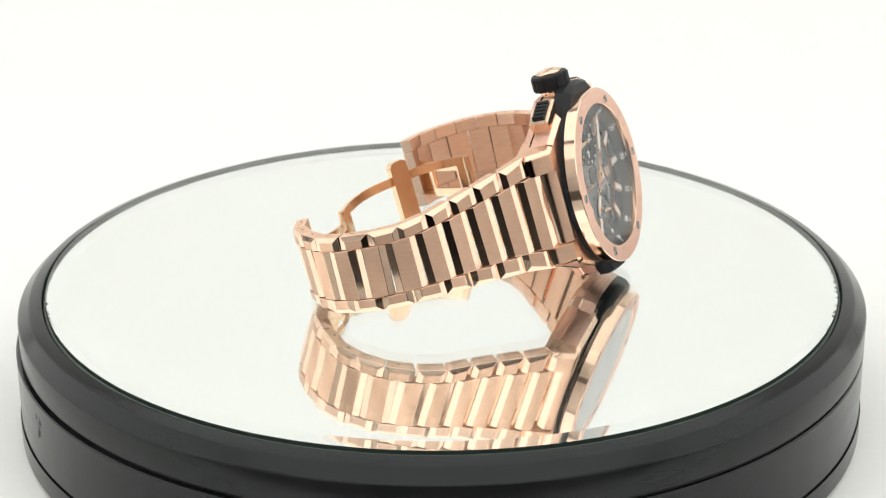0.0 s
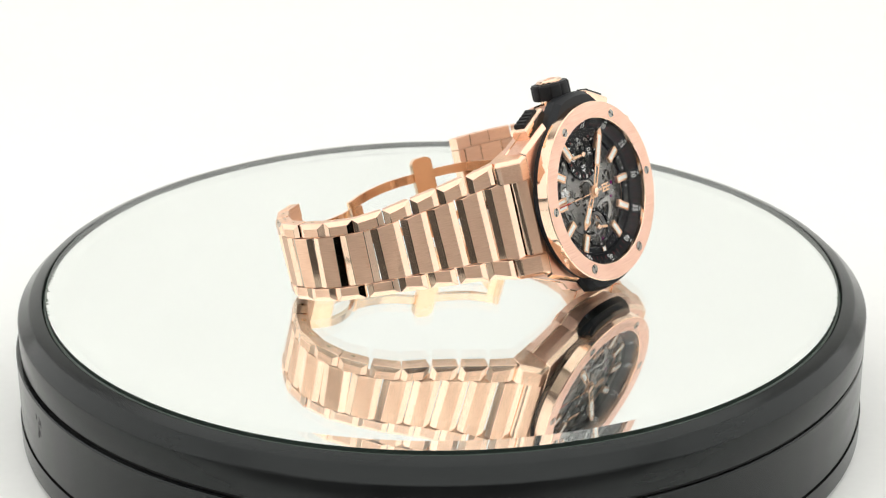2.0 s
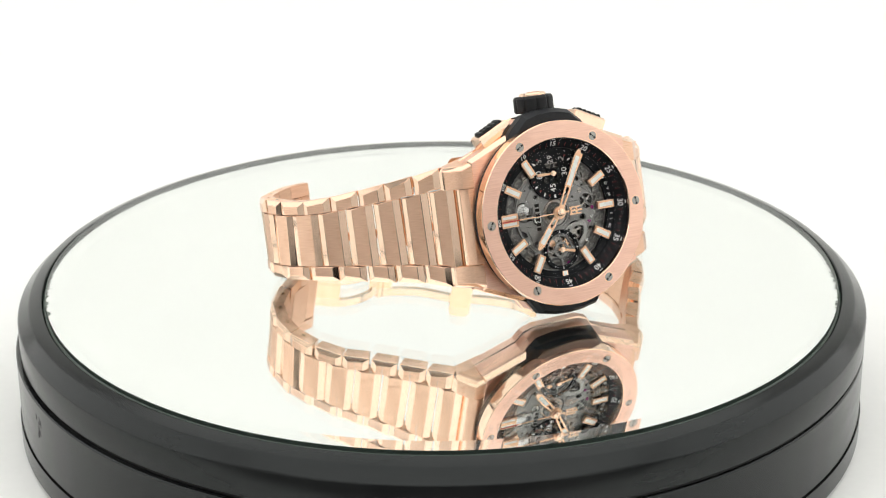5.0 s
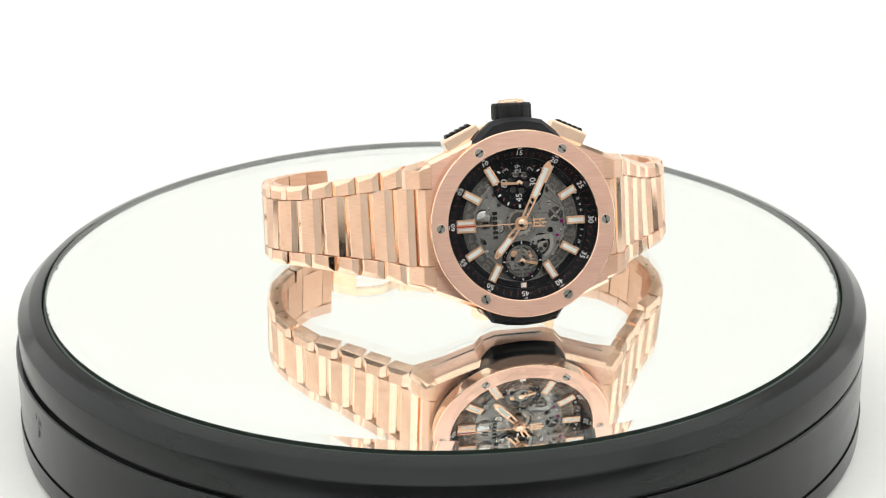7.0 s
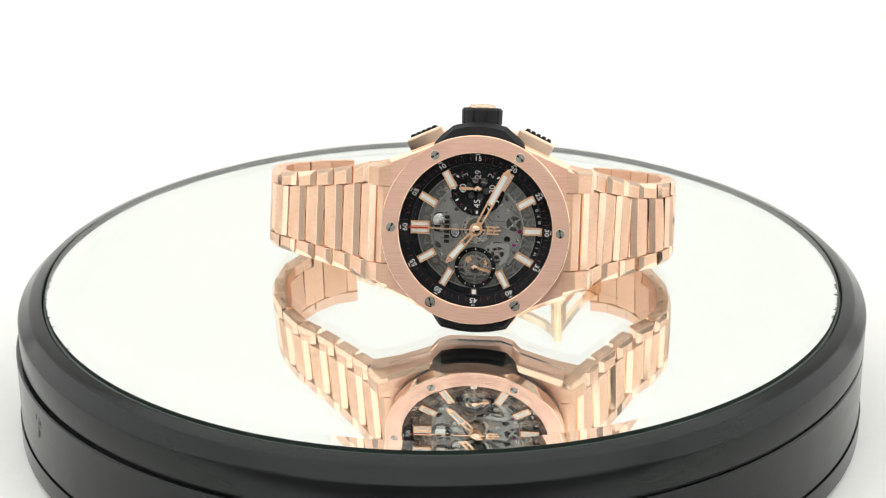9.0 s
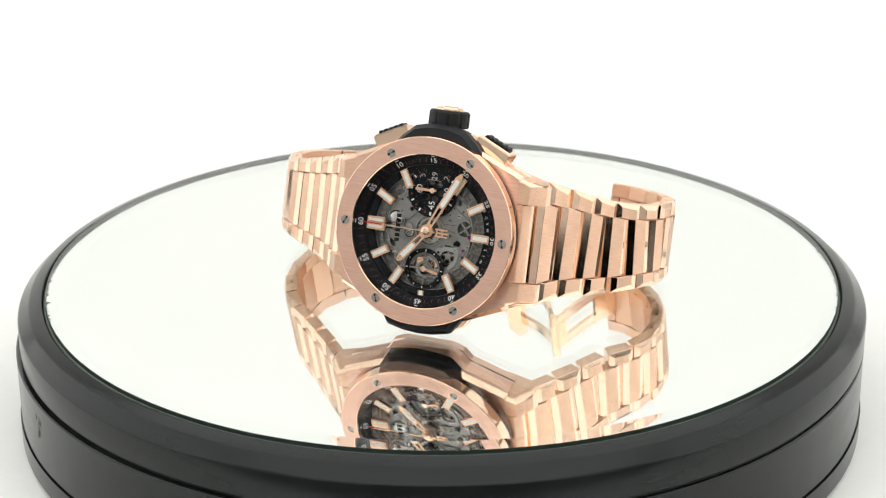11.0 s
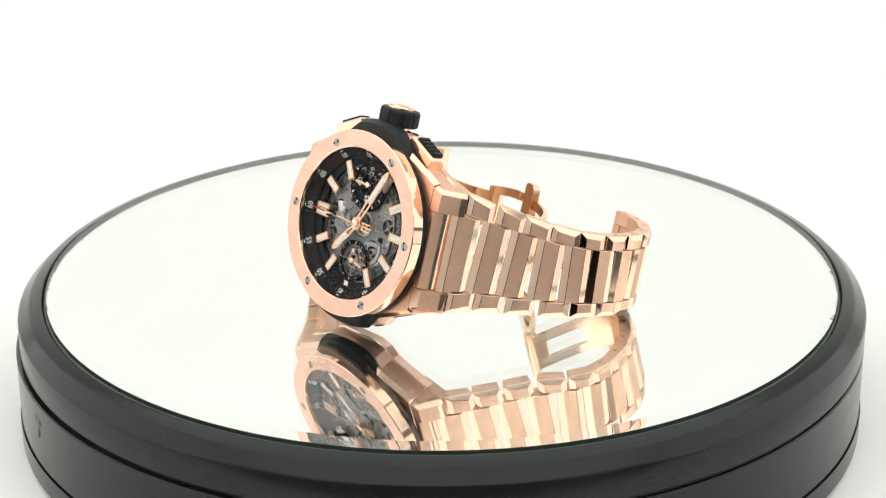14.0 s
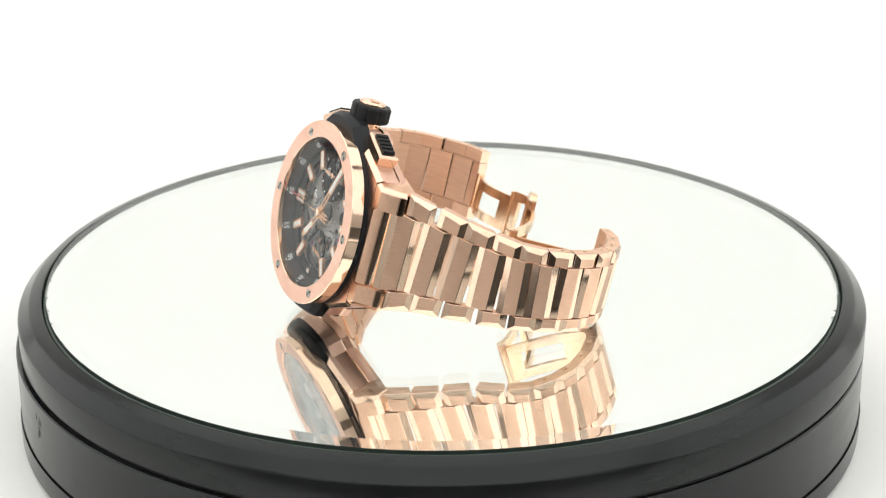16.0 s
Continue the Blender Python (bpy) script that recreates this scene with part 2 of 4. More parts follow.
# ---- the turntable ----
def build_turntable():
    e = tagged(new("turntable"), "round glossy black display turntable standing on white paper", "turntable")
    e.location = (0, 0, -0.034)
    part("base", lathe([(0.5, 0), (101.5, 0), (103.1, 1.5), (103.1, 6.6), (0.5, 6.6)], 160, True), gloss_black, e, at=mm(-0.5, 0, 0))
    part("foot_seam", lathe([(60, 6.7), (102.5, 6.7), (102.5, 7.1), (60, 7.1)], 160), groove_black, e, at=mm(-0.5, 0, 0))
    part("drum", lathe([(60, 7.2), (102.8, 7.2), (102.8, 22.7), (102.5, 23.0), (60, 23.0)], 160), gloss_black, e, at=mm(-0.5, 0, 0))
    part("seam", lathe([(60, 23.1), (101.7, 23.1), (101.7, 24.0), (60, 24.0)], 160), groove_black, e)
    part("bevelled_rim", lathe([(96.3, 24.1), (102.3, 24.1), (102.3, 30.4), (102.15, 30.8), (101.9, 31.05), (99.75, 33.05), (99.5, 33.3), (99.2, 33.5), (97.0, 34.3), (96.7, 34.4), (96.45, 34.3), (96.3, 34.0)], 200), gloss_black, e, "bevelled glossy black rim round the mirror")
    part("bearing_plate", lathe([(0.5, 24.2), (96.0, 24.2), (96.0, 29.5), (0.5, 29.5)], 96), groove_black, e)
    rnd = random.Random(4)
    for i in range(9):
        bm = box(-0.25, 0.25, -0.04, 0.04, -0.9 + rnd.uniform(-0.5, 0.5), 0.4 + rnd.uniform(-0.4, 0.6))
        a = radians(208.3 + rnd.uniform(-1.0, 1.4))
        part("scuff", bm, mark_grey, e, at=mm(102.78 * math.cos(a) - 0.5, 102.78 * math.sin(a), 17.3 + rnd.uniform(-2.6, 2.6), 0, 0, math.degrees(a) + 90))
    return e


def build_mirror():
    """Back-silvered glass: the upper faces refract, the lower ones are silvered; a shallow bevel runs round the edge."""
    e = tagged(new("mirror_disc"), "round silvered glass mirror with chipped edge, turning on the turntable", "mirror")
    n, edge, bevel = 200, 95.5, 91.8
    bm = bmesh.new()
    rings = []
    for r, h in ((bevel, GLASS_TOP), (edge, GLASS_TOP - BEVEL_DROP), (edge, GLASS_TOP - GLASS)):
        rings.append([bm.verts.new((r * math.cos(2 * math.pi * i / n), r * math.sin(2 * math.pi * i / n), h)) for i in range(n)])
    bm.faces.new(rings[0])
    bm.faces.new(rings[2]).material_index = 1
    for lo, hi, mat in ((rings[0], rings[1], 0), (rings[1], rings[2], 2)):
        for i in range(n):
            bm.faces.new((lo[i], lo[(i + 1) % n], hi[(i + 1) % n], hi[i])).material_index = mat
    part("mirror_face", bm, [mirror_glass, mirror_silver, ground_glass], e, sharp=1)
    part("glass_rim", lathe([(edge + 0.1, 0.1), (96.1, -0.2), (96.1, -3.4), (edge + 0.1, -3.4)], 200), glass_edge, e, "green ground glass edge")
    rnd = random.Random(9)
    bm = bmesh.new()
    n = 1100
    ins, outs = [], []
    for i in range(n):
        a = 2 * math.pi * i / n
        worn = 0.5 + 0.5 * noise.noise(Vector((3 * math.cos(a), 3 * math.sin(a), 2.0)))
        r = edge - 0.1 - rnd.random() ** 4 * 1.7 * worn - 0.3 * worn
        ins.append(bm.verts.new((r * math.cos(a), r * math.sin(a), GLASS_TOP - GLASS + 0.02)))
        outs.append(bm.verts.new(((edge - 0.02) * math.cos(a), (edge - 0.02) * math.sin(a), GLASS_TOP - GLASS + 0.02)))
    for i in range(n):
        j = (i + 1) % n
        bm.faces.new((ins[i], outs[i], outs[j], ins[j]))
    part("worn_silver_edge", bm, silver_worn, e, "chipped dull edge of the silvering")
    for i in range(24):
        r, a = 88 * math.sqrt(rnd.random()), rnd.random() * 2 * math.pi
        long_one = rnd.random() < 0.25
        w = rnd.uniform(0.02, 0.05)
        d = rnd.uniform(0.25, 0.7) if long_one else w
        part("dust_speck", box(-d, d, -w * (0.5 if long_one else 1), w * (0.5 if long_one else 1), 0.004, 0.03), dust, e, at=mm(r * math.cos(a), r * math.sin(a), GLASS_TOP, 0, 0, rnd.uniform(0, 180)))
    return e


GLASS_TOP, GLASS, BEVEL_DROP = 1.2, 3.4, 0.18
turntable = build_turntable()
mirror = build_mirror()

# ---- the wristwatch; x to three o'clock, y to twelve, z out of the dial; origin in the bezel's face ----
watch = tagged(new("wristwatch"), "rose gold chronograph wristwatch with skeleton dial, lying on the mirror", "watch")
WATCH_POSE = pose(0.007388, -0.039780, 0.026080, 1.908, -73.363, 81.760)


def build_case():
    # outline of the middle case; towards the back it swells at three and nine
    def plan(k, m, swell):
        half = [(14.75, 20.3), (18.1, 12.4), (19.0, 10.2), (19.3 + 2.0 * swell, 8.6), (19.3 + 3.2 * swell, 5.8)]
        right = [(x * k, y * m) for x, y in half] + [(x * k, -y * m) for x, y in reversed(half)]
        return right + [(-x, y) for x, y in reversed(right)]
    secs = []
    for zz, k, m, swell in ((-12.6, 0.90, 0.94, 0.9), (-11.5, 0.985, 1.0, 1.0), (-9.7, 1.0, 1.0, 1.0), (-9.5, 0.985, 0.995, 1.0), (-6.1, 0.985, 0.995, 0.95), (-6.0, 1.0, 1.0, 0.0), (-5.3, 1.0, 1.0, 0.0), (-4.2, 0.955, 0.97, 0.0)):
        pl = plan(k, m, swell)
        ring = []
        for (xa, ya), (xb, yb) in zip(pl, pl[1:] + pl[:1]):
            ring += [(xa + (xb - xa) * i / 4, ya + (yb - ya) * i / 4, zz) for i in range(4)]
        secs.append(ring)
    for zz in (-4.2, -12.4):
        secs.append([(16.99 * x / math.hypot(x, y), 16.99 * y / math.hypot(x, y), zz) for x, y, _ in secs[7]])
    bm = bmesh.new()
    rows = [[bm.verts.new(co) for co in sec] for sec in secs]
    for lo, hi in zip(rows, rows[1:] + rows[:1]):
        for i in range(len(lo)):
            j = (i + 1) % len(lo)
            bm.faces.new((lo[i], lo[j], hi[j], hi[i]))
    bmesh.ops.recalc_face_normals(bm, faces=bm.faces)
    soften(bm, 0.15)
    for f in bm.faces:
        f.material_index = 0 if f.normal.z > 0.97 or abs(f.normal.z) < 0.2 else 1
    body = part("case_body", bm, [pink_lit_gold, polished], watch, "brushed rose gold middle case with polished chamfers")
    # lug tips and centre end pieces at twelve and six
    for s in (1, -1):
        for x0, x1, deep in ((8.75, 13.75, 0), (-13.5, -8.75, 0), (-8.6, 8.6, 1)):
            if deep:
                prof = [(17.5, -4.22), (21.2, -4.35), (22.65, -6.05), (23.05, -7.5), (22.6, -12.0), (17.5, -12.2)]
            else:
                prof = [(17.5, -4.22), (22.3, -4.4), (25.1, -7.9), (25.6, -9.3), (24.2, -12.0), (17.5, -12.2)]
            side = 0 if deep else 1.0
            bm = bmesh.new()
            def sec(x, inset, flare=0):
                return [(x + flare * max(0.0, 21.5 - y) * 0.41, s * (y - (inset if 0 < i < 4 else 0) * 0.8), h - (inset if i < 3 else 0) * 0.8) for i, (y, h) in enumerate(prof)]
            if deep:
                loft([sec(x0, 0), sec(x1, 0)], bm)
            elif x0 > 0:
                loft([sec(x0, 0), sec(x1 - 0.9, 0, 1), sec(x1, 0.9, 1)], bm)
            else:
                loft([sec(x0, 0.9, -1), sec(x0 + 0.9, 0, -1), sec(x1, 0)], bm)
            bmesh.ops.recalc_face_normals(bm, faces=bm.faces)
            soften(bm, 0.1, 2, 12)
            for f in bm.faces:
                n = f.normal
                f.material_index = 0 if abs(n.x) < 0.1 and n.z > 0.5 or abs(n.x) > 0.85 else 1
            part("lug" if not deep else "end_piece", bm, [brushed, polished], watch)
    # back cover and its steel glass ring
    part("case_back", lathe([(0.2, -13.1), (15.0, -13.1), (17.0, -12.3), (17.0, -11.5), (0.2, -11.5)], 72), brushed, watch)
    # black composite layer under the bezel, with ears at three and nine
    part("composite_ring", lathe([(17.1, -3.0), (20.3, -3.0), (20.7, -3.15), (20.7, -5.2), (17.1, -5.2)], 120), resin, watch, "matte black composite layer")
    for s in (1, -1):
        top = 23.8 if s > 0 else 23.25
        half = [(16.9, 10.9), (19.0, 9.9), (20.3, 8.9), (22.9, 5.9), (23.6, 3.0)] if s > 0 else [(16.9, 10.6), (18.6, 9.9), (19.6, 9.2), (22.2, 7.4), (23.0, 3.6)]
        poly = half + [(top, 0.0)] + [(x, -y) for x, y in reversed(half)]
        def ring_of(k, d, zz):
            return [(s * max(16.5, x - d), y * k, zz) for x, y in poly]
        bm = loft([ring_of(1.0, 0.0, -6.0), ring_of(1.0, 0.0, -3.9), ring_of(0.95, 0.9, -2.2)])
        soften(bm, 0.22, 2, 18)
        part("case_ear", bm, resin, watch, "matte black composite ear", sharp=14)


def build_bezel():
    prof = [(17.05, -2.95), (20.7, -2.95), (21.0, -2.75), (21.0, -0.2), (20.88, -0.03), (20.8, 0.0), (17.2, 0.0), (17.05, -0.15)]
    bm = lathe(prof, 180)
    bmesh.ops.recalc_face_normals(bm, faces=bm.faces)
    for f in bm.faces:
        f.material_index = 0 if f.normal.z > 0.97 else 1
    bezel = part("bezel", bm, [pink_lit_gold, polished], watch, "round rose gold bezel, brushed face and polished edge", sharp=20)
    rnd = random.Random(3)
    for h in range(0, 12, 2):
        a = radians(90 - 30 * h)
        at = mm(18.8 * math.cos(a), 18.8 * math.sin(a), 0.0, 0, 0, math.degrees(a) + rnd.uniform(-50, 50))
        cup = part("screw_seat", lathe([(1.02, 0.012), (1.16, 0.012), (1.16, 0.05), (1.02, 0.05)], 28), polished, bezel, at=at)
        bm = lathe([(0.02, 0.03), (0.95, 0.03), (1.0, 0.06), (0.93, 0.11), (0.02, 0.12)], 28)
        screw = part("screw", bm, steel, bezel, "slotted grey titanium screw", at=at)
        bm = box(-0.2, 0.2, 0.3, 0.96, 0.11, 0.14)
        box(-0.2, 0.2, -0.96, -0.3, 0.11, 0.14, bm)
        box(-0.16, 0.16, -0.11, 0.11, 0.11, 0.135, bm)
        part("screw_slot", bm, groove_black, bezel, at=at)
    part("crystal", lathe([(0.02, -0.12), (16.7, -0.12), (17.0, -0.35), (17.0, -1.0), (0.02, -1.0)], 96), crystal_glass, watch, "clear sapphire crystal").visible_shadow = False
    return bezel


def build_crown():
    def scallop(a, r, h):
        return 1 - 0.05 * max(0.0, math.cos(10 * a)) ** 6 if r > 3.9 else 1
    bm = lathe([(3.2, 24.5), (4.3, 24.5), (4.55, 24.9), (4.55, 27.7), (4.2, 28.2), (3.2, 28.25)], 120, axis="x", ripple=scallop)
    at = mm(-1.35, 0, -8.6)
    crown = part("crown", bm, rubber, watch, "ribbed black rubber crown with rose gold cap", at=at)
    part("crown_cap", lathe([(0.02, 28.3), (3.1, 28.3), (3.1, 28.6), (2.7, 28.95), (0.02, 29.0)], 48, axis="x"), polished, crown, "rose gold crown cap")
    part("crown_neck", lathe([(0.02, 20), (3.0, 20), (3.0, 24.4), (0.02, 24.4)], 40, axis="x"), polished, crown)
    bm = box(29.0, 29.1, -0.5, 1.3, -0.35, 0.35)
    box(29.0, 29.1, -1.5, -0.9, -1.0, 1.0, bm)
    part("crown_emblem", bm, brushed, crown)
    bm = box(18.5, 23.6, -4.2, 4.2, -2.6, 2.6)
    soften(bm, 0.6)
    part("crown_guard", bm, polished, crown)


def build_pushers():
    for s in (1, -1):
        ang = math.degrees(math.atan2(7.6 * s, -3.5))
        # local x along the outer face, y outward, z dial normal
        at = mm(20.35, 12.4 * s, -7.6) @ Matrix(((math.cos(radians(ang)), math.sin(radians(ang)) * s, 0, 0), (math.sin(radians(ang)), -math.cos(radians(ang)) * s, 0, 0), (0, 0, -s, 0), (0, 0, 0, 1)))
        bm = loft([[(-3.9, -3.6, -2.1), (4.1, -3.6, -2.1), (4.1, -3.6, 2.3), (-3.9, -3.6, 2.3)],
                   [(-4.2, 0.3, -2.3), (4.3, 0.3, -2.3), (4.3, 0.3, 2.5), (-4.2, 0.3, 2.5)],
                   [(-3.8, 0.7, -1.9), (3.9, 0.7, -1.9), (3.9, 0.7, 2.1), (-3.8, 0.7, 2.1)]])
        bmesh.ops.recalc_face_normals(bm, faces=bm.faces)
        soften(bm, 0.12)
        pusher = part("pusher", bm, polished, watch, "rose gold chronograph pusher with polished edges", at=at)
        bm = box(-3.1, 3.2, 0.7, 0.85, -1.35, 1.55)
        for i in range(5):
            x = -3.05 + i * 1.27
            loft([[(x, 0.8, -1.35), (x + 1.12, 0.8, -1.35), (x + 1.12, 0.8, 1.55), (x, 0.8, 1.55)],
                  [(x + 0.2, 1.3, -1.3), (x + 0.92, 1.3, -1.3), (x + 0.92, 1.3, 1.5), (x + 0.2, 1.3, 1.5)]], bm)
        part("pusher_insert", bm, rubber, pusher, "ribbed black rubber insert")
        bm = loft([[(-4.6, -5.5, -3.0), (5.2, -5.5, -3.0), (5.2, -5.5, 3.0), (-4.6, -5.5, 3.0)],
                   [(-4.2, -2.6, -2.6), (4.6, -2.6, -2.6), (4.6, -2.6, 2.6), (-4.2, -2.6, 2.6)]])
        soften(bm, 0.3)
        part("pusher_seat", bm, brushed, watch, at=at)


# ---- bracelet ----
PATH_12 = [(25.7, -9.2, 0.3, 13.6), (30.3, -14.2, 0.3, 12.25), (35.4, -18.7, 0.15, 11.35), (40.3, -23.1, 0.1, 10.5), (45.6, -27.2, 0.15, 9.65),
           (50.4, -32.9, 0.15, 9.2), (53.6, -39.4, 0.55, 9.15), (54.5, -46.3, 1.0, 9.1), (53.1, -52.9, 1.3, 9.1), (48.9, -58.4, 1.6, 9.1), (43.4, -63.2, 2.0, 9.1), (36.8, -65.4, 2.2, 9.1), (34.8, -65.5, 2.25, 9.1)]
PATH_6 = [(-25.4, -9.6, 0.4, 13.6), (-28.6, -15.6, 0.4, 12.25), (-32.6, -21.1, 0.1, 11.3), (-36.3, -26.9, 0.0, 10.45), (-40.9, -32.0, 0.4, 9.7),
          (-43.9, -37.5, 1.0, 9.3), (-44.7, -43.7, 1.5, 9.2), (-43.6, -50.2, 1.9, 9.15), (-40.2, -56.1, 2.2, 9.1), (-35.3, -60.9, 2.4, 9.1), (-29.5, -63.8, 2.6, 9.1), (-24.0, -64.6, 2.7, 9.1)]


def sample(path, u):
    """The place, half width and offset at u links along the path."""
    i = max(0, min(len(path) - 2, int(math.floor(u))))
    f = u - i
    a, b = path[i], path[i + 1]
    p0 = path[i - 1] if i > 0 else tuple(2 * x - y for x, y in zip(a, b))
    p3 = path[i + 2] if i + 2 < len(path) else tuple(2 * y - x for x, y in zip(a, b))
    out = []
    for k in range(4):
        q0, q1, q2, q3 = p0[k], a[k], b[k], p3[k]
        if 0 <= f <= 1:
            out.append(0.5 * (2 * q1 + (q2 - q0) * f + (2 * q0 - 5 * q1 + 4 * q2 - q3) * f * f + (3 * q1 - q0 - 3 * q2 + q3) * f ** 3))
        else:
            out.append(q1 + (q2 - q1) * f)
    return out


def link_mesh(w0, w1, length, thick, end_bevel, depth, left, right, name):
    """A plate with hipped edges: local x across (from w0 to w1 at either end), y along, z out."""
    h = length / 2
    (a0, b0), (a1, b1) = w0, w1
    base = [(a0, -h), (b0, -h), (b1, h), (a1, h)]
    top = [(a0 + left, -h + end_bevel), (b0 - right, -h + end_bevel), (b1 - right, h - end_bevel), (a1 + left, h - end_bevel)]
    bm = loft([[(x, y * 0.86, -thick) for x, y in base], [(x, y, -depth) for x, y in base], [(x, y, 0) for x, y in top]])
    bmesh.ops.recalc_face_normals(bm, faces=bm.faces)
    soften(bm, 0.07, 1, 12)
    for f in bm.faces:
        f.material_index = 0 if f.normal.z > 0.985 or f.normal.z < -0.6 or abs(f.normal.x) > 0.9 else 1
    return finish(bm, name, [brushed, polished], 10)


def frame_between(a, b, out):
    """Local frame at the middle of a chord: y along it, x to three o'clock, z outward."""
    ya = (b - a).normalized()
    xa = Vector((1, 0, 0))
    xa = (xa - ya * xa.dot(ya)).normalized()
    za = xa.cross(ya)
    if za.dot(out) < 0:
        za = -za
    m = Matrix.Identity(4)
    m.col[0][:3], m.col[1][:3], m.col[2][:3] = xa, ya, za
    mid = (a + b) / 2 * MM
    m.translation = mid
    return m


def build_bracelet(path, count, slide):
    mid = Vector((0, 5, -35))
    rnd = random.Random(count + len(path))
    GAP = 0.28
    for k in range(count + 1):
        # centre plate lies across the joint of the side plates
        u0, u1 = k - 0.5 + slide * min(1.0, (5 - k) / 3) if 0 < k < 5 else k - 0.5 if k else -0.42, k + 0.5 + slide * max(0.0, min(1.0, (4 - k) / 3))
        if k == count:
            u1 = k
        s0, s1 = sample(path, u0), sample(path, u1)
        a, b = Vector((s0[2], s0[0], s0[1])), Vector((s1[2], s1[0], s1[1]))
        out = (a + b) / 2 - mid
        out.x = 0
        m = frame_between(a, b, out)
        length = (b - a).length - GAP
        c0, c1 = s0[3] * 0.645, s1[3] * 0.645
        flip = m.to_3x3().determinant() < 0
        if flip:
            m.col[0] = -m.col[0]
        me = link_mesh((-c0, c0), (-c1, c1), length, 3.3, 1.5 if length > 4 else 0.6, 0.7, 0.06, 0.06, "centre_link")
        centre = part("centre_link", me, brushed, watch, at=m @ pose(0, 0, 0, rnd.uniform(-0.9, 0.9), rnd.uniform(-0.4, 0.4), 0))
        if k == count:
            break
        t0, t1 = sample(path, k), sample(path, k + 1)
        a, b = Vector((t0[2], t0[0], t0[1])), Vector((t1[2], t1[0], t1[1]))
        out = (a + b) / 2 - mid
        out.x = 0
        n = frame_between(a, b, out)
        if n.to_3x3().determinant() < 0:
            n.col[0] = -n.col[0]
        length = (b - a).length - GAP
        inv = m.inverted() @ n
        for s in (1, -1):
            w0, w1 = sorted((s * t0[3], s * (t0[3] * 0.645 + 0.12))), sorted((s * t1[3], s * (t1[3] * 0.645 + 0.12)))
            me = link_mesh(w0, w1, length, 3.4, 1.35, 0.64, 1.1 if s < 0 else 0.05, 1.1 if s > 0 else 0.05, "side_link")
            side = part("side_link", me, brushed, centre, at=inv)
            if k >= 5:
                q = s * (t0[3] + t1[3]) / 2
                at = inv @ mm(q if s > 0 else q - 0.05, 0.6, -2.1)
                part("pin", lathe([(0.02, 0.0), (0.55, 0.0), (0.55, 0.05), (0.02, 0.05)], 16, axis="x"), yellow, centre, "small gold link screw", at=at)
                part("pin_slot", box(-0.01, 0.06, -0.42, 0.42, -0.1, 0.1), groove_black, centre, at=at)
    return



def sheet(outline, holes, z0, z1):
    """A flat plate with holes, from closed outlines in x and y."""
    cu = bpy.data.curves.new("plate", "CURVE")
    cu.dimensions, cu.fill_mode, cu.extrude = "2D", "BOTH", (z1 - z0) / 2 * MM
    for poly in [outline] + holes:
        sp = cu.splines.new("POLY")
        sp.points.add(len(poly) - 1)
        for q, (x, y) in zip(sp.points, poly):
            q.co = (x * MM, y * MM, 0, 1)
        sp.use_cyclic_u = True
    ob = new("plate", cu)
    me = bpy.data.meshes.new_from_object(ob.evaluated_get(bpy.context.evaluated_depsgraph_get()))
    bpy.data.objects.remove(ob)
    me.transform(Matrix.Translation((0, 0, (z0 + z1) / 2 * MM)))
    me.polygons.foreach_set("use_smooth", [False] * len(me.polygons))
    return me


def coated(me, mat):
    me.materials.clear()
    me.materials.append(mat)
    return me


def toothed(r, n, depth):
    pts = []
    for i in range(n):
        for f, q in ((0.0, r - depth), (0.3, r - depth), (0.45, r), (0.8, r)):
            a = 2 * math.pi * (i + f) / n
            pts.append((q * math.cos(a), q * math.sin(a)))
    return pts


def gear(name, r, n, at, mat, parent, spokes=4):
    holes = []
    if spokes:
        for i in range(spokes):
            a0, a1 = 2 * math.pi * (i + 0.14) / spokes, 2 * math.pi * (i + 0.86) / spokes
            arc = [a0 + (a1 - a0) * k / 8 for k in range(9)]
            holes.append([(r * 0.76 * math.cos(a), r * 0.76 * math.sin(a)) for a in arc] + [(r * 0.34 * math.cos(a), r * 0.34 * math.sin(a)) for a in reversed(arc)])
    return part(name, coated(sheet(toothed(r, n, min(0.22, r * 0.1)), holes, 0, 0.22), mat), mat, parent, at=at)


def turned(a, r, z, lean=0.0):
    """A place on the dial at clock angle a (radians, from three o'clock towards twelve), with x along the rim and y outward."""
    er = Vector((math.cos(a), math.sin(a), 0))
    right = Vector((math.sin(a), -math.cos(a), 0))
    up = er * math.cos(lean) + Vector((0, 0, math.sin(lean)))
    m = Matrix.Identity(4)
    m.col[0][:3], m.col[1][:3], m.col[2][:3] = right, up, right.cross(up)
    m.translation = Vector((er.x * r, er.y * r, z)) * MM
    return m


def clock(minute):
    return radians(90 - 6 * minute)


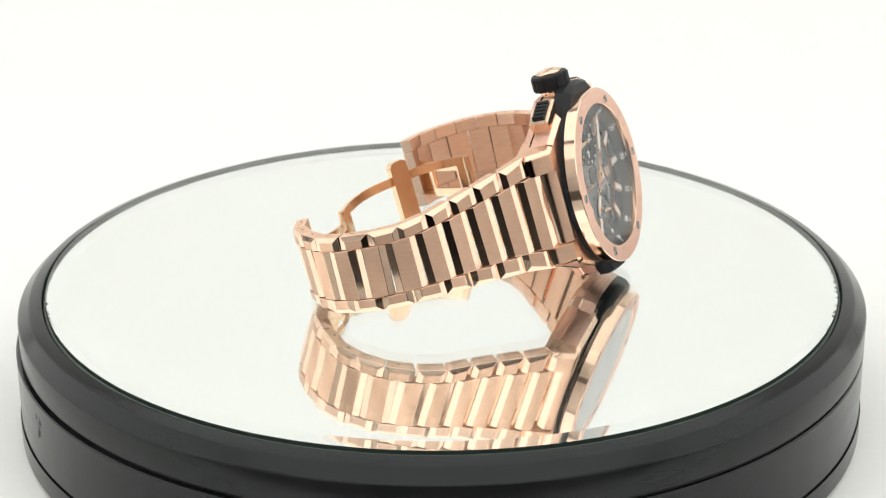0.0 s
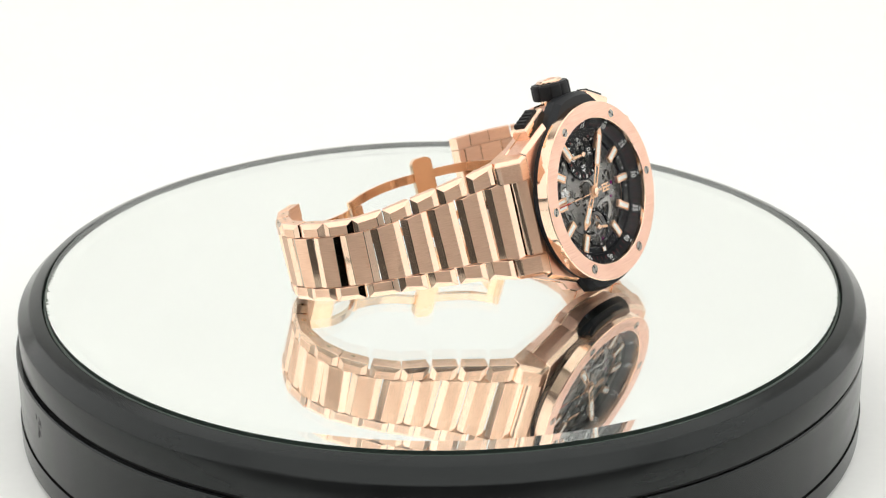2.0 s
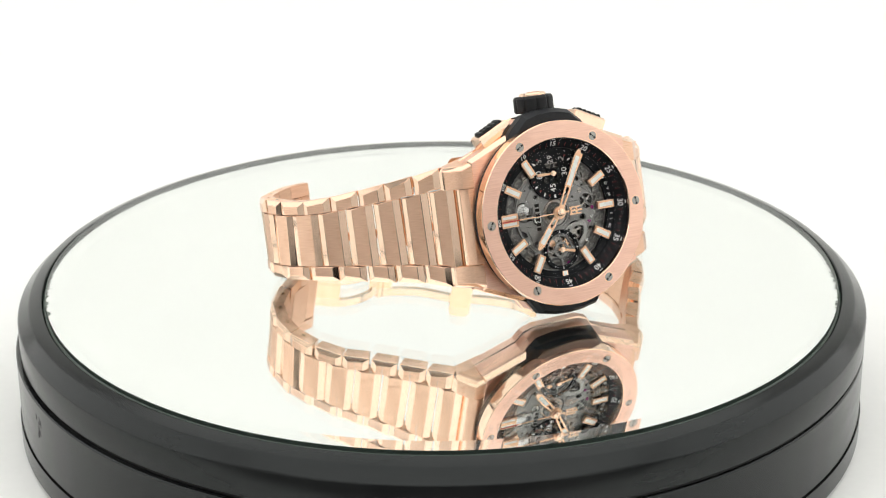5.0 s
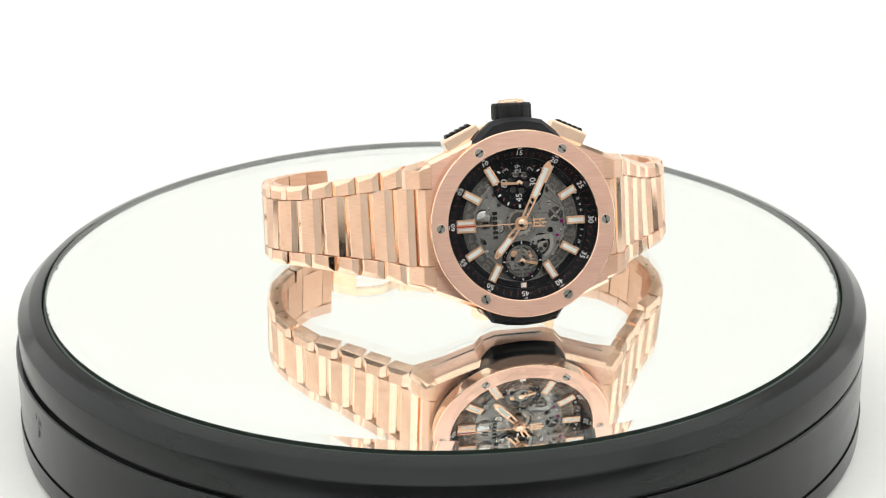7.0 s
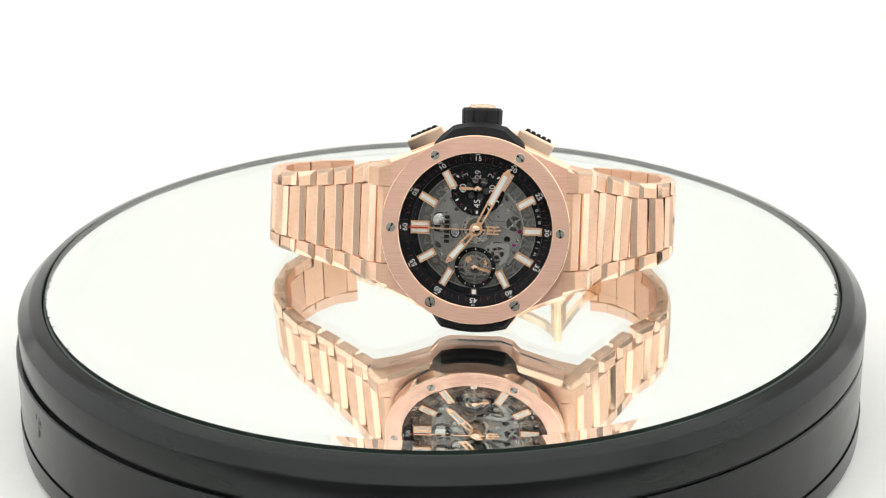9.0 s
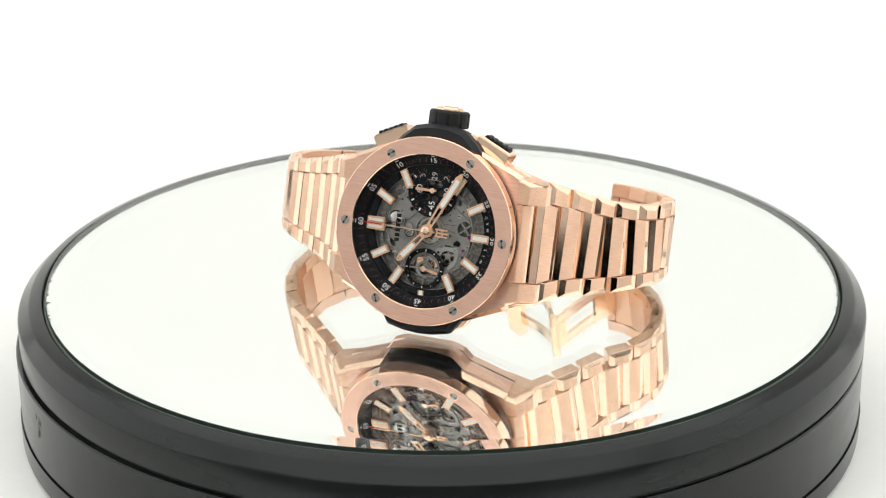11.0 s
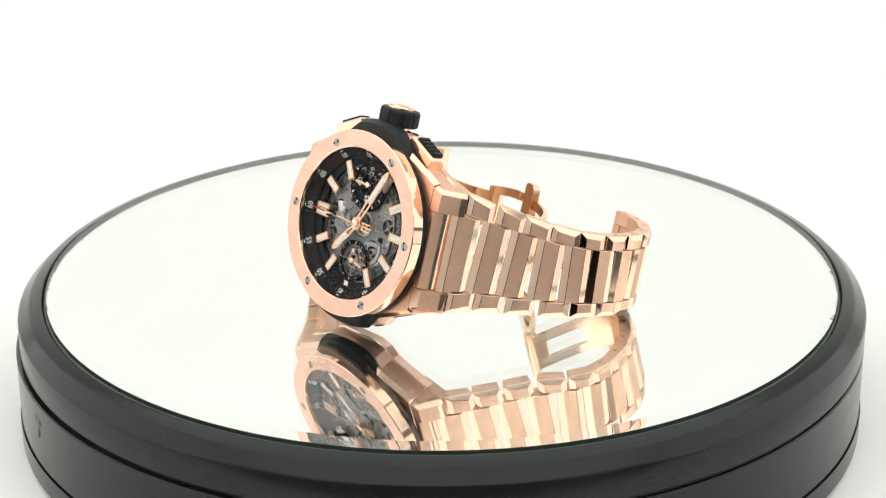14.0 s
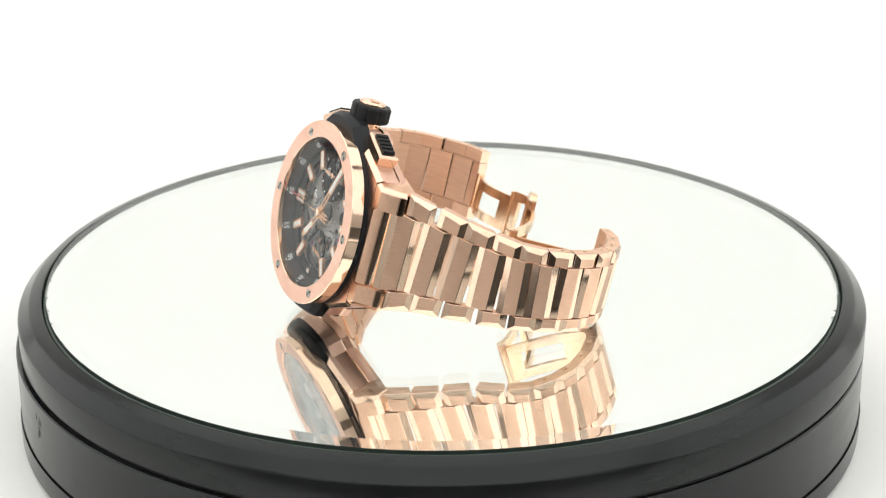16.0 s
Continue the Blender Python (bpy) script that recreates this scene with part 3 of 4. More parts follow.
def build_dial():
    flange = part("flange", lathe([(16.98, -1.05), (16.98, -4.2), (13.3, -4.2), (13.3, -3.5), (14.7, -3.4), (14.8, -2.65)], 144), flange_black, watch, "black chapter ring with white numerals")
    lean = math.atan2(1.6, 2.18)
    def on_flange(r):
        return -2.65 + (r - 14.8) * 1.6 / 2.18
    for minute in range(5, 61, 5):
        numeral("%02d" % minute, 1.78, print_white, flange, turned(clock(minute), 15.75, on_flange(15.75) + 0.06, lean))
    for minute in range(60):
        if minute % 5 == 0:
            bm = box(-0.42, 0.42, -0.09, 0.09, 0, 0.05)
            part("tick", bm, print_white, flange, at=turned(clock(minute), 16.75, on_flange(16.75) + 0.03, lean))
        else:
            bm = box(-0.05, 0.05, -0.55, 0.4, 0, 0.04)
            part("tick", bm, print_red, flange, at=turned(clock(minute), 15.75, on_flange(15.75) + 0.03, lean))
    for i, ch in enumerate("SWISS"):
        numeral(ch, 0.85, print_white, flange, turned(clock(35.0 - 0.95 * i - 0.6), 14.2, -3.38, 0.0) @ mm(0, 0, 0, 0, 0, 180))
    for i, ch in enumerate("MADE"):
        numeral(ch, 0.85, print_white, flange, turned(clock(28.6 - 0.95 * i), 14.2, -3.38, 0.0) @ mm(0, 0, 0, 0, 0, 180))
    # movement floor, date ring and bridges
    floor_plate = part("movement_plate", lathe([(0.02, -7.4), (16.4, -7.4), (16.4, -6.6), (0.02, -6.6)], 64), bridge_dark, watch, "dark grey skeleton movement")
    ring = part("date_ring", lathe([(10.3, -5.6), (13.4, -5.6), (13.4, -5.0), (10.3, -5.0)], 96), ring_grey, watch, "dark grey date ring with raised numerals")
    for d in range(31):
        a = 2 * math.pi * (d - 28) / 31.0
        if d < 26:
            numeral(str(d + 1), 2.35, numeral_grey, ring, turned(a, 11.85, -4.86) @ mm(0, 0, 0, 0, 0, 90), 0.12, 0.09)
        part("tooth", box(-0.1, 0.1, -1.3, 1.3, 0, 0.12), ring_grey, ring, at=turned(a + math.pi / 31, 11.85, -5.0))
        part("tooth", box(-0.2, 0.2, -0.2, 0.2, 0, 0.2), date_metal, ring, at=turned(a + math.pi / 31, 10.6, -5.0))
    for r0, r1 in ((13.1, 13.38), (10.3, 10.5)):
        part("ring_lip", lathe([(r0, -5.01), (r1, -5.01), (r1, -4.82), (r0, -4.82)], 96), date_metal, ring)
    # main bridge: scalloped round both counters, pierced over the wheels
    outline = []
    for i in range(240):
        a = 2 * math.pi * i / 240
        r = 10.35 - 0.5 * max(0.0, math.cos(4 * a + 0.6)) ** 12
        for d, q, c in ((9.0, 4.5, math.cos(a)), (8.5, 3.0, -math.cos(a))):
            if c > 0 and abs(d * math.sin(a)) < q:
                r = min(r, d * c - math.sqrt(q * q - (d * math.sin(a)) ** 2))
        outline.append((r * math.cos(a), r * math.sin(a)))
    rounds = ((0.0, 0.0, 3.2), (1.6, 8.3, 1.95), (-5.1, -4.7, 2.5), (1.45, -8.3, 1.75), (-1.0, 4.75, 1.3), (-2.1, -6.9, 0.75), (6.0, 7.3, 0.28), (4.2, 4.7, 0.5),
              (5.2, -7.6, 0.25), (-4.9, -8.5, 0.42), (2.9, -4.7, 0.3), (-6.3, 5.8, 0.5), (-4.4, 3.6, 0.35), (4.1, -4.6, 0.22), (-2.6, 6.9, 0.3))
    slot = [(-2.9, 9.2), (-3.5, 8.1), (-4.5, 7.7), (-4.7, 8.3), (-4.0, 9.3)]
    drop = [(7.9, -6.2), (7.5, -6.8), (6.6, -6.9), (6.3, -6.5), (6.7, -6.1)]
    wedge = [(7.4, 5.3), (6.6, 6.3), (5.9, 5.7), (6.5, 5.2)]
    holes = [circle(r, 40 if r > 1 else 16, x, y) for x, y, r in rounds] + [slot, drop, wedge]
    bridge = part("bridge", coated(sheet(outline, holes, -5.0, -4.35), bridge_grey), bridge_grey, watch, "sandblasted grey skeleton bridge")
    for x, y, r in rounds:
        part("opening_edge", lathe([(r, -4.36), (r + 0.05 + 0.03 * r, -4.36), (r + 0.03 + 0.02 * r, -4.3), (r, -4.3)], 40 if r > 1 else 16), date_metal, bridge, at=mm(x, y, 0))
    part("under_bridge", coated(sheet(circle(9.8, 64), [circle(2.1, 32, -5.1, -4.7), circle(1.4, 24, 1.45, -8.3), circle(2.4, 32), circle(0.9, 20, -8.2, 1.8), circle(0.7, 20, -9.0, -1.4)], -6.2, -5.75), bridge_dark), bridge_dark, floor_plate)
    # raised plates that step up from the main bridge
    upper = [(8.1 * math.cos(a) + 0.4, 8.1 * math.sin(a)) for a in [radians(47 + i * 4) for i in range(8)]] + [(1.5, 5.4), (2.8, 4.2), (3.6, 3.4), (4.6, 3.9)]
    part("upper_bridge", coated(sheet(upper, [circle(0.62, 16, 4.2, 4.7)], -4.34, -4.2), bridge_grey), bridge_grey, watch)
    cock = [(-1.2, -3.6), (-1.1, -9.9), (-2.2, -10.0), (-3.3, -9.6), (-2.9, -7.9), (-2.3, -5.2), (-2.4, -3.4)]
    part("cock", coated(sheet(cock, [circle(0.9, 24, -2.1, -6.9), circle(0.42, 14, -2.3, -9.2)], -4.34, -4.18), bridge_grey), bridge_grey, watch)
    lower = [(-3.2, 4.2), (-2.7, 5.6), (-2.4, 7.9), (-3.0, 7.7), (-5.2, 6.9), (-7.2, 6.4), (-7.9, 4.6), (-6.6, 3.6), (-4.8, 2.9)]
    part("barrel_bridge", coated(sheet(lower, [circle(0.62, 16, -6.3, 5.8), circle(0.46, 16, -4.4, 3.6)], -4.34, -4.2), bridge_grey), bridge_grey, watch)
    # centre: the chronograph wheel and its neighbours
    gear("chronograph_wheel", 3.0, 66, mm(0, 0, -4.75), steel, floor_plate, 5)
    gear("centre_wheel", 2.1, 40, mm(0.3, 0.2, -4.45), bridge_dark, floor_plate, 0)
    gear("wheel", 2.3, 44, mm(-2.2, -1.6, -5.2), bright_metal, floor_plate, 4)
    gear("wheel", 1.9, 36, mm(1.9, 1.9, -5.3), steel, floor_plate, 4)
    gear("coupling_wheel", 0.95, 22, mm(-1.0, 4.75, -4.55), bright_metal, floor_plate, 0)
    gear("coupling_wheel", 0.8, 24, mm(0.25, 4.75, -4.2), date_metal, floor_plate, 0)
    for r0, r1, z in ((0.5, 0.62, -4.3), (0.15, 0.3, -4.28)):
        part("wheel_rim", lathe([(r0, z - 0.03), (r1, z - 0.03), (r1, z), (r0, z)], 28), bridge_dark, floor_plate, at=mm(-1.0, 4.75, 0))
    # bright clutch cap in its well
    part("oscillator_cap", lathe([(0.02, 0), (1.62, 0), (1.66, 0.35), (1.5, 0.55), (0.9, 0.66), (0.02, 0.7)], 48), bright_metal, floor_plate, "bright steel clutch cap", at=mm(1.6, 8.3, -4.85))
    arc = [radians(100 + i * 10) for i in range(19)]
    part("cap_arm", coated(sheet([(1.6 + 2.75 * math.cos(a), 8.1 + 2.35 * math.sin(a)) for a in reversed(arc)] + [(1.6 + 2.4 * math.cos(a), 8.1 + 2.05 * math.sin(a)) for a in arc], [], -4.34, -4.16), bridge_dark), bridge_dark, floor_plate)
    part("clutch_lever", coated(sheet([(0.35, 9.3), (0.45, 7.0), (0.1, 5.9), (-0.35, 5.9), (-0.45, 7.4), (-0.35, 9.3)], [circle(0.2, 10, 0.05, 8.6)], -4.3, -4.1), steel), steel, floor_plate)
    # third wheel in the well towards six
    gear("wheel", 1.6, 30, mm(1.45, -8.3, -5.2), bridge_dark, floor_plate, 4)
    part("wheel_bar", box(-1.7, 1.7, -0.22, 0.22, -4.75, -4.5), bridge_grey, floor_plate, at=mm(1.45, -8.3, 0, 0, 0, 38))
    part("wheel_bar", box(-1.7, 1.7, -0.16, 0.16, -4.85, -4.62), steel, floor_plate, at=mm(1.45, -8.3, 0, 0, 0, -48))
    for x, y in ((1.9, -8.7), (1.0, -8.1)):
        part("wheel_pin", box(-0.34, 0.34, -0.12, 0.12, -4.5, -4.42), bright_metal, floor_plate, at=mm(x, y, 0, 0, 0, 38))
    # heart lever and brake over the deep well beside the running seconds
    gear("brake_wheel", 2.0, 40, mm(-5.2, -4.7, -5.4), steel, floor_plate, 5)
    lever = [(-3.6, -2.4), (-3.0, -4.2), (-2.95, -7.0), (-3.6, -7.5), (-5.4, -7.5), (-7.1, -6.8), (-8.1, -5.5), (-7.6, -5.05), (-6.5, -6.1), (-5.2, -6.7), (-4.1, -6.6), (-3.8, -5.0),
             (-4.2, -3.8), (-5.1, -3.5), (-5.4, -2.8), (-4.9, -2.1), (-4.2, -1.95)]
    part("lever", coated(sheet(lever, [circle(0.3, 14, -4.5, -2.75), circle(0.2, 10, -3.4, -6.6)], -4.3, -4.05), date_metal), date_metal, floor_plate, "curved bright steel lever")
    part("lever_stud", lathe([(0.02, 0), (0.28, 0), (0.2, 0.2), (0.02, 0.22)], 14), groove_black, floor_plate, at=mm(-4.5, -2.75, -4.2))
    part("spring", coated(sheet([(-4.6, -4.3), (-4.3, -6.0), (-4.6, -6.1), (-4.95, -4.4)], [], -4.3, -4.12), steel), steel, floor_plate)
    # escapement seen through the running seconds
    gear("balance_wheel", 2.6, 54, mm(-8.3, 0.3, -5.5), steel, floor_plate, 3)
    gear("escape_wheel", 1.25, 15, mm(-7.6, -2.2, -4.9), marker_gold, floor_plate, 4)
    gear("escape_wheel", 0.8, 12, mm(-7.0, 1.6, -4.9), marker_gold, floor_plate, 0)
    for x, y in ((-7.0, -1.5), (-6.6, -2.3), (-7.4, -2.9), (-8.2, -2.4)):
        part("balance_weight", lathe([(0.02, 0), (0.24, 0), (0.2, 0.14), (0.02, 0.14)], 12), bright_metal, floor_plate, at=mm(x, y, -4.66))
    # steps, scored lines and turned grooves of the bridges
    for x0, y0, x1, y1 in ((1.9, -3.0, 1.9, -6.4), (-2.2, 7.9, -3.1, 5.0), (6.5, -4.6, 3.2, -9.6), (0.9, -3.2, 0.2, -6.5), (3.4, 4.0, 3.0, 6.6)):
        d = Vector((x1 - x0, y1 - y0))
        part("bridge_edge", box(0, d.length, -0.06, 0.06, -4.345, -4.32), bridge_dark, bridge, at=mm(x0, y0, 0, 0, 0, math.degrees(math.atan2(d.y, d.x))))
    for r, w, a0, a1 in ((9.9, 0.1, 40, 145), (9.9, 0.1, 215, 320), (3.75, 0.12, 100, 165), (3.7, 0.1, 200, 330), (9.1, 0.08, 228, 250), (8.9, 0.08, 122, 142)):
        arc = [radians(a0 + (a1 - a0) * i / 24) for i in range(25)]
        pts = [(r * math.cos(a), r * math.sin(a)) for a in arc] + [((r - w) * math.cos(a), (r - w) * math.sin(a)) for a in reversed(arc)]
        part("groove", coated(sheet(pts, [], -4.345, -4.325), bridge_dark), bridge_dark, bridge)
    rnd = random.Random(12)
    for x, y, r in ((4.1, -6.8, 0.6), (8.6, 7.0, 0.55), (3.4, 7.0, 0.3), (-2.3, -9.2, 0.4), (-6.0, 7.9, 0.45), (-7.4, -7.2, 0.4), (5.6, -5.4, 0.35), (-0.4, -5.0, 0.45)):
        sc = part("bridge_screw", lathe([(0.02, 0), (r, 0), (r, 0.12), (r * 0.85, 0.18), (0.02, 0.18)], 20), bright_metal if r < 0.5 else steel, bridge, at=mm(x, y, -4.36, 0, 0, rnd.uniform(0, 180)))
        part("screw_slot", box(-r * 0.85, r * 0.85, -0.07, 0.07, 0.18, 0.2), groove_black, bridge, at=sc.matrix_basis.copy())
    for x, y in ((-3.2, -8.5), (-12.0, -1.9), (-8.6, 3.5), (-0.2, -9.6)):
        part("jewel", lathe([(0.02, 0), (0.45, 0), (0.38, 0.12), (0.02, 0.1)], 16), ruby, bridge, at=mm(x, y, -4.33))
    # hour markers
    for h in (1, 2, 4, 5, 6, 7, 8, 10, 11, 12):
        for off in ((-0.75, 0.75) if h == 12 else (0.0,)):
            w = 0.72 if h == 12 else 0.88
            bm = box(-w, w, -2.1, 2.1, -0.55, 0.0)
            rim = 0.42
            for x0, x1, y0, y1 in ((-w, -w + rim, -2.1, 2.1), (w - rim, w, -2.1, 2.1), (-w + rim, w - rim, -2.1, -1.7), (-w + rim, w - rim, 1.8, 2.1)):
                box(x0, x1, y0, y1, 0.0, 0.2, bm)
            ind = part("hour_marker", bm, marker_gold, watch, "rose gold hour marker with white lume", at=turned(clock(5 * h), 12.55, -3.1) @ mm(off, 0, 0))
            part("lume_insert", box(-w + rim + 0.01, w - rim - 0.01, -1.69, 1.79, 0.0, 0.19), lume, ind, "off-white lume")
    ind = part("hour_marker", box(-0.7, 0.7, -0.55, 0.55, -0.5, 0.0), polished, watch, at=turned(clock(45), 14.0, -3.1))
    part("lume_insert", box(-0.4, 0.4, -0.5, 0.5, 0.0, 0.1), lume, ind)
    # small dials
    big = part("counter_ring", lathe([(4.6, 0), (6.0, 0), (6.0, 0.28), (5.85, 0.36), (4.75, 0.36), (4.6, 0.28)], 72), flange_black, watch, "black minute counter ring", at=mm(9.0, 0, -3.95))
    part("counter_disc", coated(sheet(circle(4.62, 48), [circle(0.75, 16, 2.0 * math.cos(a), 2.0 * math.sin(a)) for a in [math.pi * 2 * i / 6 + 0.3 for i in range(6)]], -0.3, -0.05), flange_black), flange_black, big)
    for i in range(24):
        long_one = i % 2 == 0
        bm = box(-0.17 if i % 6 else -0.24, 0.17 if i % 6 else 0.24, -0.35, 0.4 if long_one else 0.1, 0.36, 0.4)
        part("tick", bm, print_white if long_one else print_red, big, at=turned(2 * math.pi * i / 24, 5.2, 0.0))
    for body, x, y in (("60", 0.0, 3.3), ("30", 0.0, -3.3), ("45", -3.3, 0.0)):
        numeral(body, 2.0, print_white, big, mm(x, y, 0.02))
    numeral("29", 1.95, print_grey, big, mm(3.2, 0, 0.02))
    for y in (2.9, -2.9):
        numeral("3" if y > 0 else "2", 2.0, date_metal, big, mm(3.0, y, 0.0, 0, 0, 8 * y))
    for x, w in ((3.0 + 1.8, 1.6), (3.0 - 0.75, 1.6)):
        part("date_frame", box(x - 0.06, x + 0.06, -w, w, 0.0, 0.05), steel, big)
    small = part("counter_ring", lathe([(3.7, 0), (4.6, 0), (4.6, 0.28), (4.5, 0.34), (3.8, 0.34), (3.7, 0.28)], 64), flange_black, watch, "black small seconds ring", at=mm(-8.6, 0, -3.9))
    for i in range(12):
        part("tick", box(-0.1, 0.1, -0.14 if i % 3 else -0.25, 0.14 if i % 3 else 0.25, 0.34, 0.38), print_white, small, at=turned(2 * math.pi * i / 12, 4.15, 0.0))
    for i in range(4):
        part("spoke", box(1.6, 3.75, -0.16, 0.16, 0.0, 0.22), bridge_grey, small, at=mm(0, 0, 0, 0, 0, 90 * i))
    part("hub_ring", lathe([(1.3, 0), (1.8, 0), (1.8, 0.25), (1.3, 0.25)], 36), bridge_grey, small)

    def small_hand(parent, angle, length):
        bm = loft([[(-0.25, -0.9, 0.5), (0.25, -0.9, 0.5), (0.38, length, 0.5), (0.0, length + 0.3, 0.5), (-0.38, length, 0.5)], [(-0.2, -0.9, 0.68), (0.2, -0.9, 0.68), (0.3, length, 0.68), (0.0, length + 0.25, 0.68), (-0.3, length, 0.68)]])
        hand = part("counter_hand", bm, marker_gold, parent, "rose gold counter hand", at=mm(0, 0, 0, 0, 0, angle))
        part("hand_hub", lathe([(0.02, 0.45), (0.62, 0.45), (0.62, 0.8), (0.02, 0.85)], 24), polished, parent)
        return hand
    small_hand(big, 0, 3.9)
    small_hand(small, -168 - 24, 3.3)

    def main_hand(name, z, tip, angle, open_from, lume_from, w):
        outline = [(-0.55, 0.6), (-w * 0.8, open_from), (-w, lume_from), (-w, tip - 1.4), (-w * 0.35, tip), (w * 0.35, tip), (w, tip - 1.4), (w, lume_from), (w * 0.8, open_from), (0.55, 0.6)]
        slot = [(-w * 0.32, open_from + 0.3), (-w * 0.45, lume_from - 0.5), (w * 0.45, lume_from - 0.5), (w * 0.32, open_from + 0.3)]
        hand = part(name, coated(sheet(outline, [slot], z, z + 0.22), marker_gold), marker_gold, watch, "rose gold hand with white lume and open base", at=mm(0, 0, 0, 0, 0, angle))
        part("lume_insert", box(-w + 0.36, w - 0.36, lume_from, tip - 1.6, z + 0.2, z + 0.26), lume, hand, "off-white lume")
        part("hand_collar", lathe([(0.02, z - 0.1), (1.45, z - 0.1), (1.45, z + 0.2), (0.02, z + 0.22)], 32), marker_gold, hand)
    # local y of a hand points along it; nought degrees is twelve o'clock
    main_hand("hour_hand", -2.75, 9.9, math.degrees(math.atan2(6.3, -7.55)) - 90, 1.6, 4.4, 0.85)
    main_hand("minute_hand", -2.35, 15.2, math.degrees(math.atan2(-7.0, 13.6)) - 90, 1.6, 6.6, 0.85)
    bm = box(-0.13, 0.13, 0, 10.6, -1.95, -1.8)
    box(-0.2, 0.2, -2.2, 0, -1.95, -1.8, bm)
    for x0, x1, y0, y1 in ((-0.95, -0.6, -5.2, -2.3), (0.6, 0.95, -5.2, -2.3), (-0.6, 0.6, -2.9, -2.5), (-0.2, 0.2, -5.6, -2.9), (-0.6, 0.6, -4.3, -3.9)):
        box(x0, x1, y0, y1, -1.95, -1.78, bm)
    second = part("seconds_hand", bm, marker_gold, watch, "thin rose gold seconds hand with red tip")
    part("red_tip", box(-0.13, 0.13, 10.6, 15.2, -1.95, -1.8), red_lacquer, second, "red tip")
    part("hand_hub", lathe([(0.02, -2.0), (0.95, -2.0), (0.95, -1.65), (0.7, -1.55), (0.02, -1.55)], 32), polished, second)
    # plain marks printed under the crystal
    for i in range(6):
        part("printed_mark", box(-0.36, 0.36, -0.55, 0.55, -1.16, -1.14), print_dark, watch, at=mm(-2.75 + 1.08 * i, 6.35, 0))
    bm = box(-0.7, -0.3, -0.7, 0.7, -1.16, -1.14)
    box(0.3, 0.7, -0.7, 0.7, -1.16, -1.14, bm)
    part("printed_mark", bm, print_dark, watch, at=mm(0.1, 8.5, 0))


def ribbon(points, x0, x1, thick, bm=None, rise=None):
    """A curved strip between two x planes that follows points in y and z."""
    bm = bm or bmesh.new()
    rows = []
    pts = [Vector(p) for p in points]
    for i, q in enumerate(pts):
        d = (pts[min(i + 1, len(pts) - 1)] - pts[max(i - 1, 0)]).normalized()
        n = Vector((-d.y, d.x)) * thick / 2
        e = rise(i / (len(pts) - 1)) if rise else 0.0
        rows.append([(x0 + e, q.x + n.x, q.y + n.y), (x1 + e, q.x + n.x, q.y + n.y), (x1 + e, q.x - n.x, q.y - n.y), (x0 + e, q.x - n.x, q.y - n.y)])
    return loft(rows, bm)


def smooth_path(points, n):
    out = []
    for i in range(n + 1):
        u = (len(points) - 1) * i / n
        s = sample([(*q, 0, 0) for q in points], u)
        out.append((s[0], s[1]))
    return out


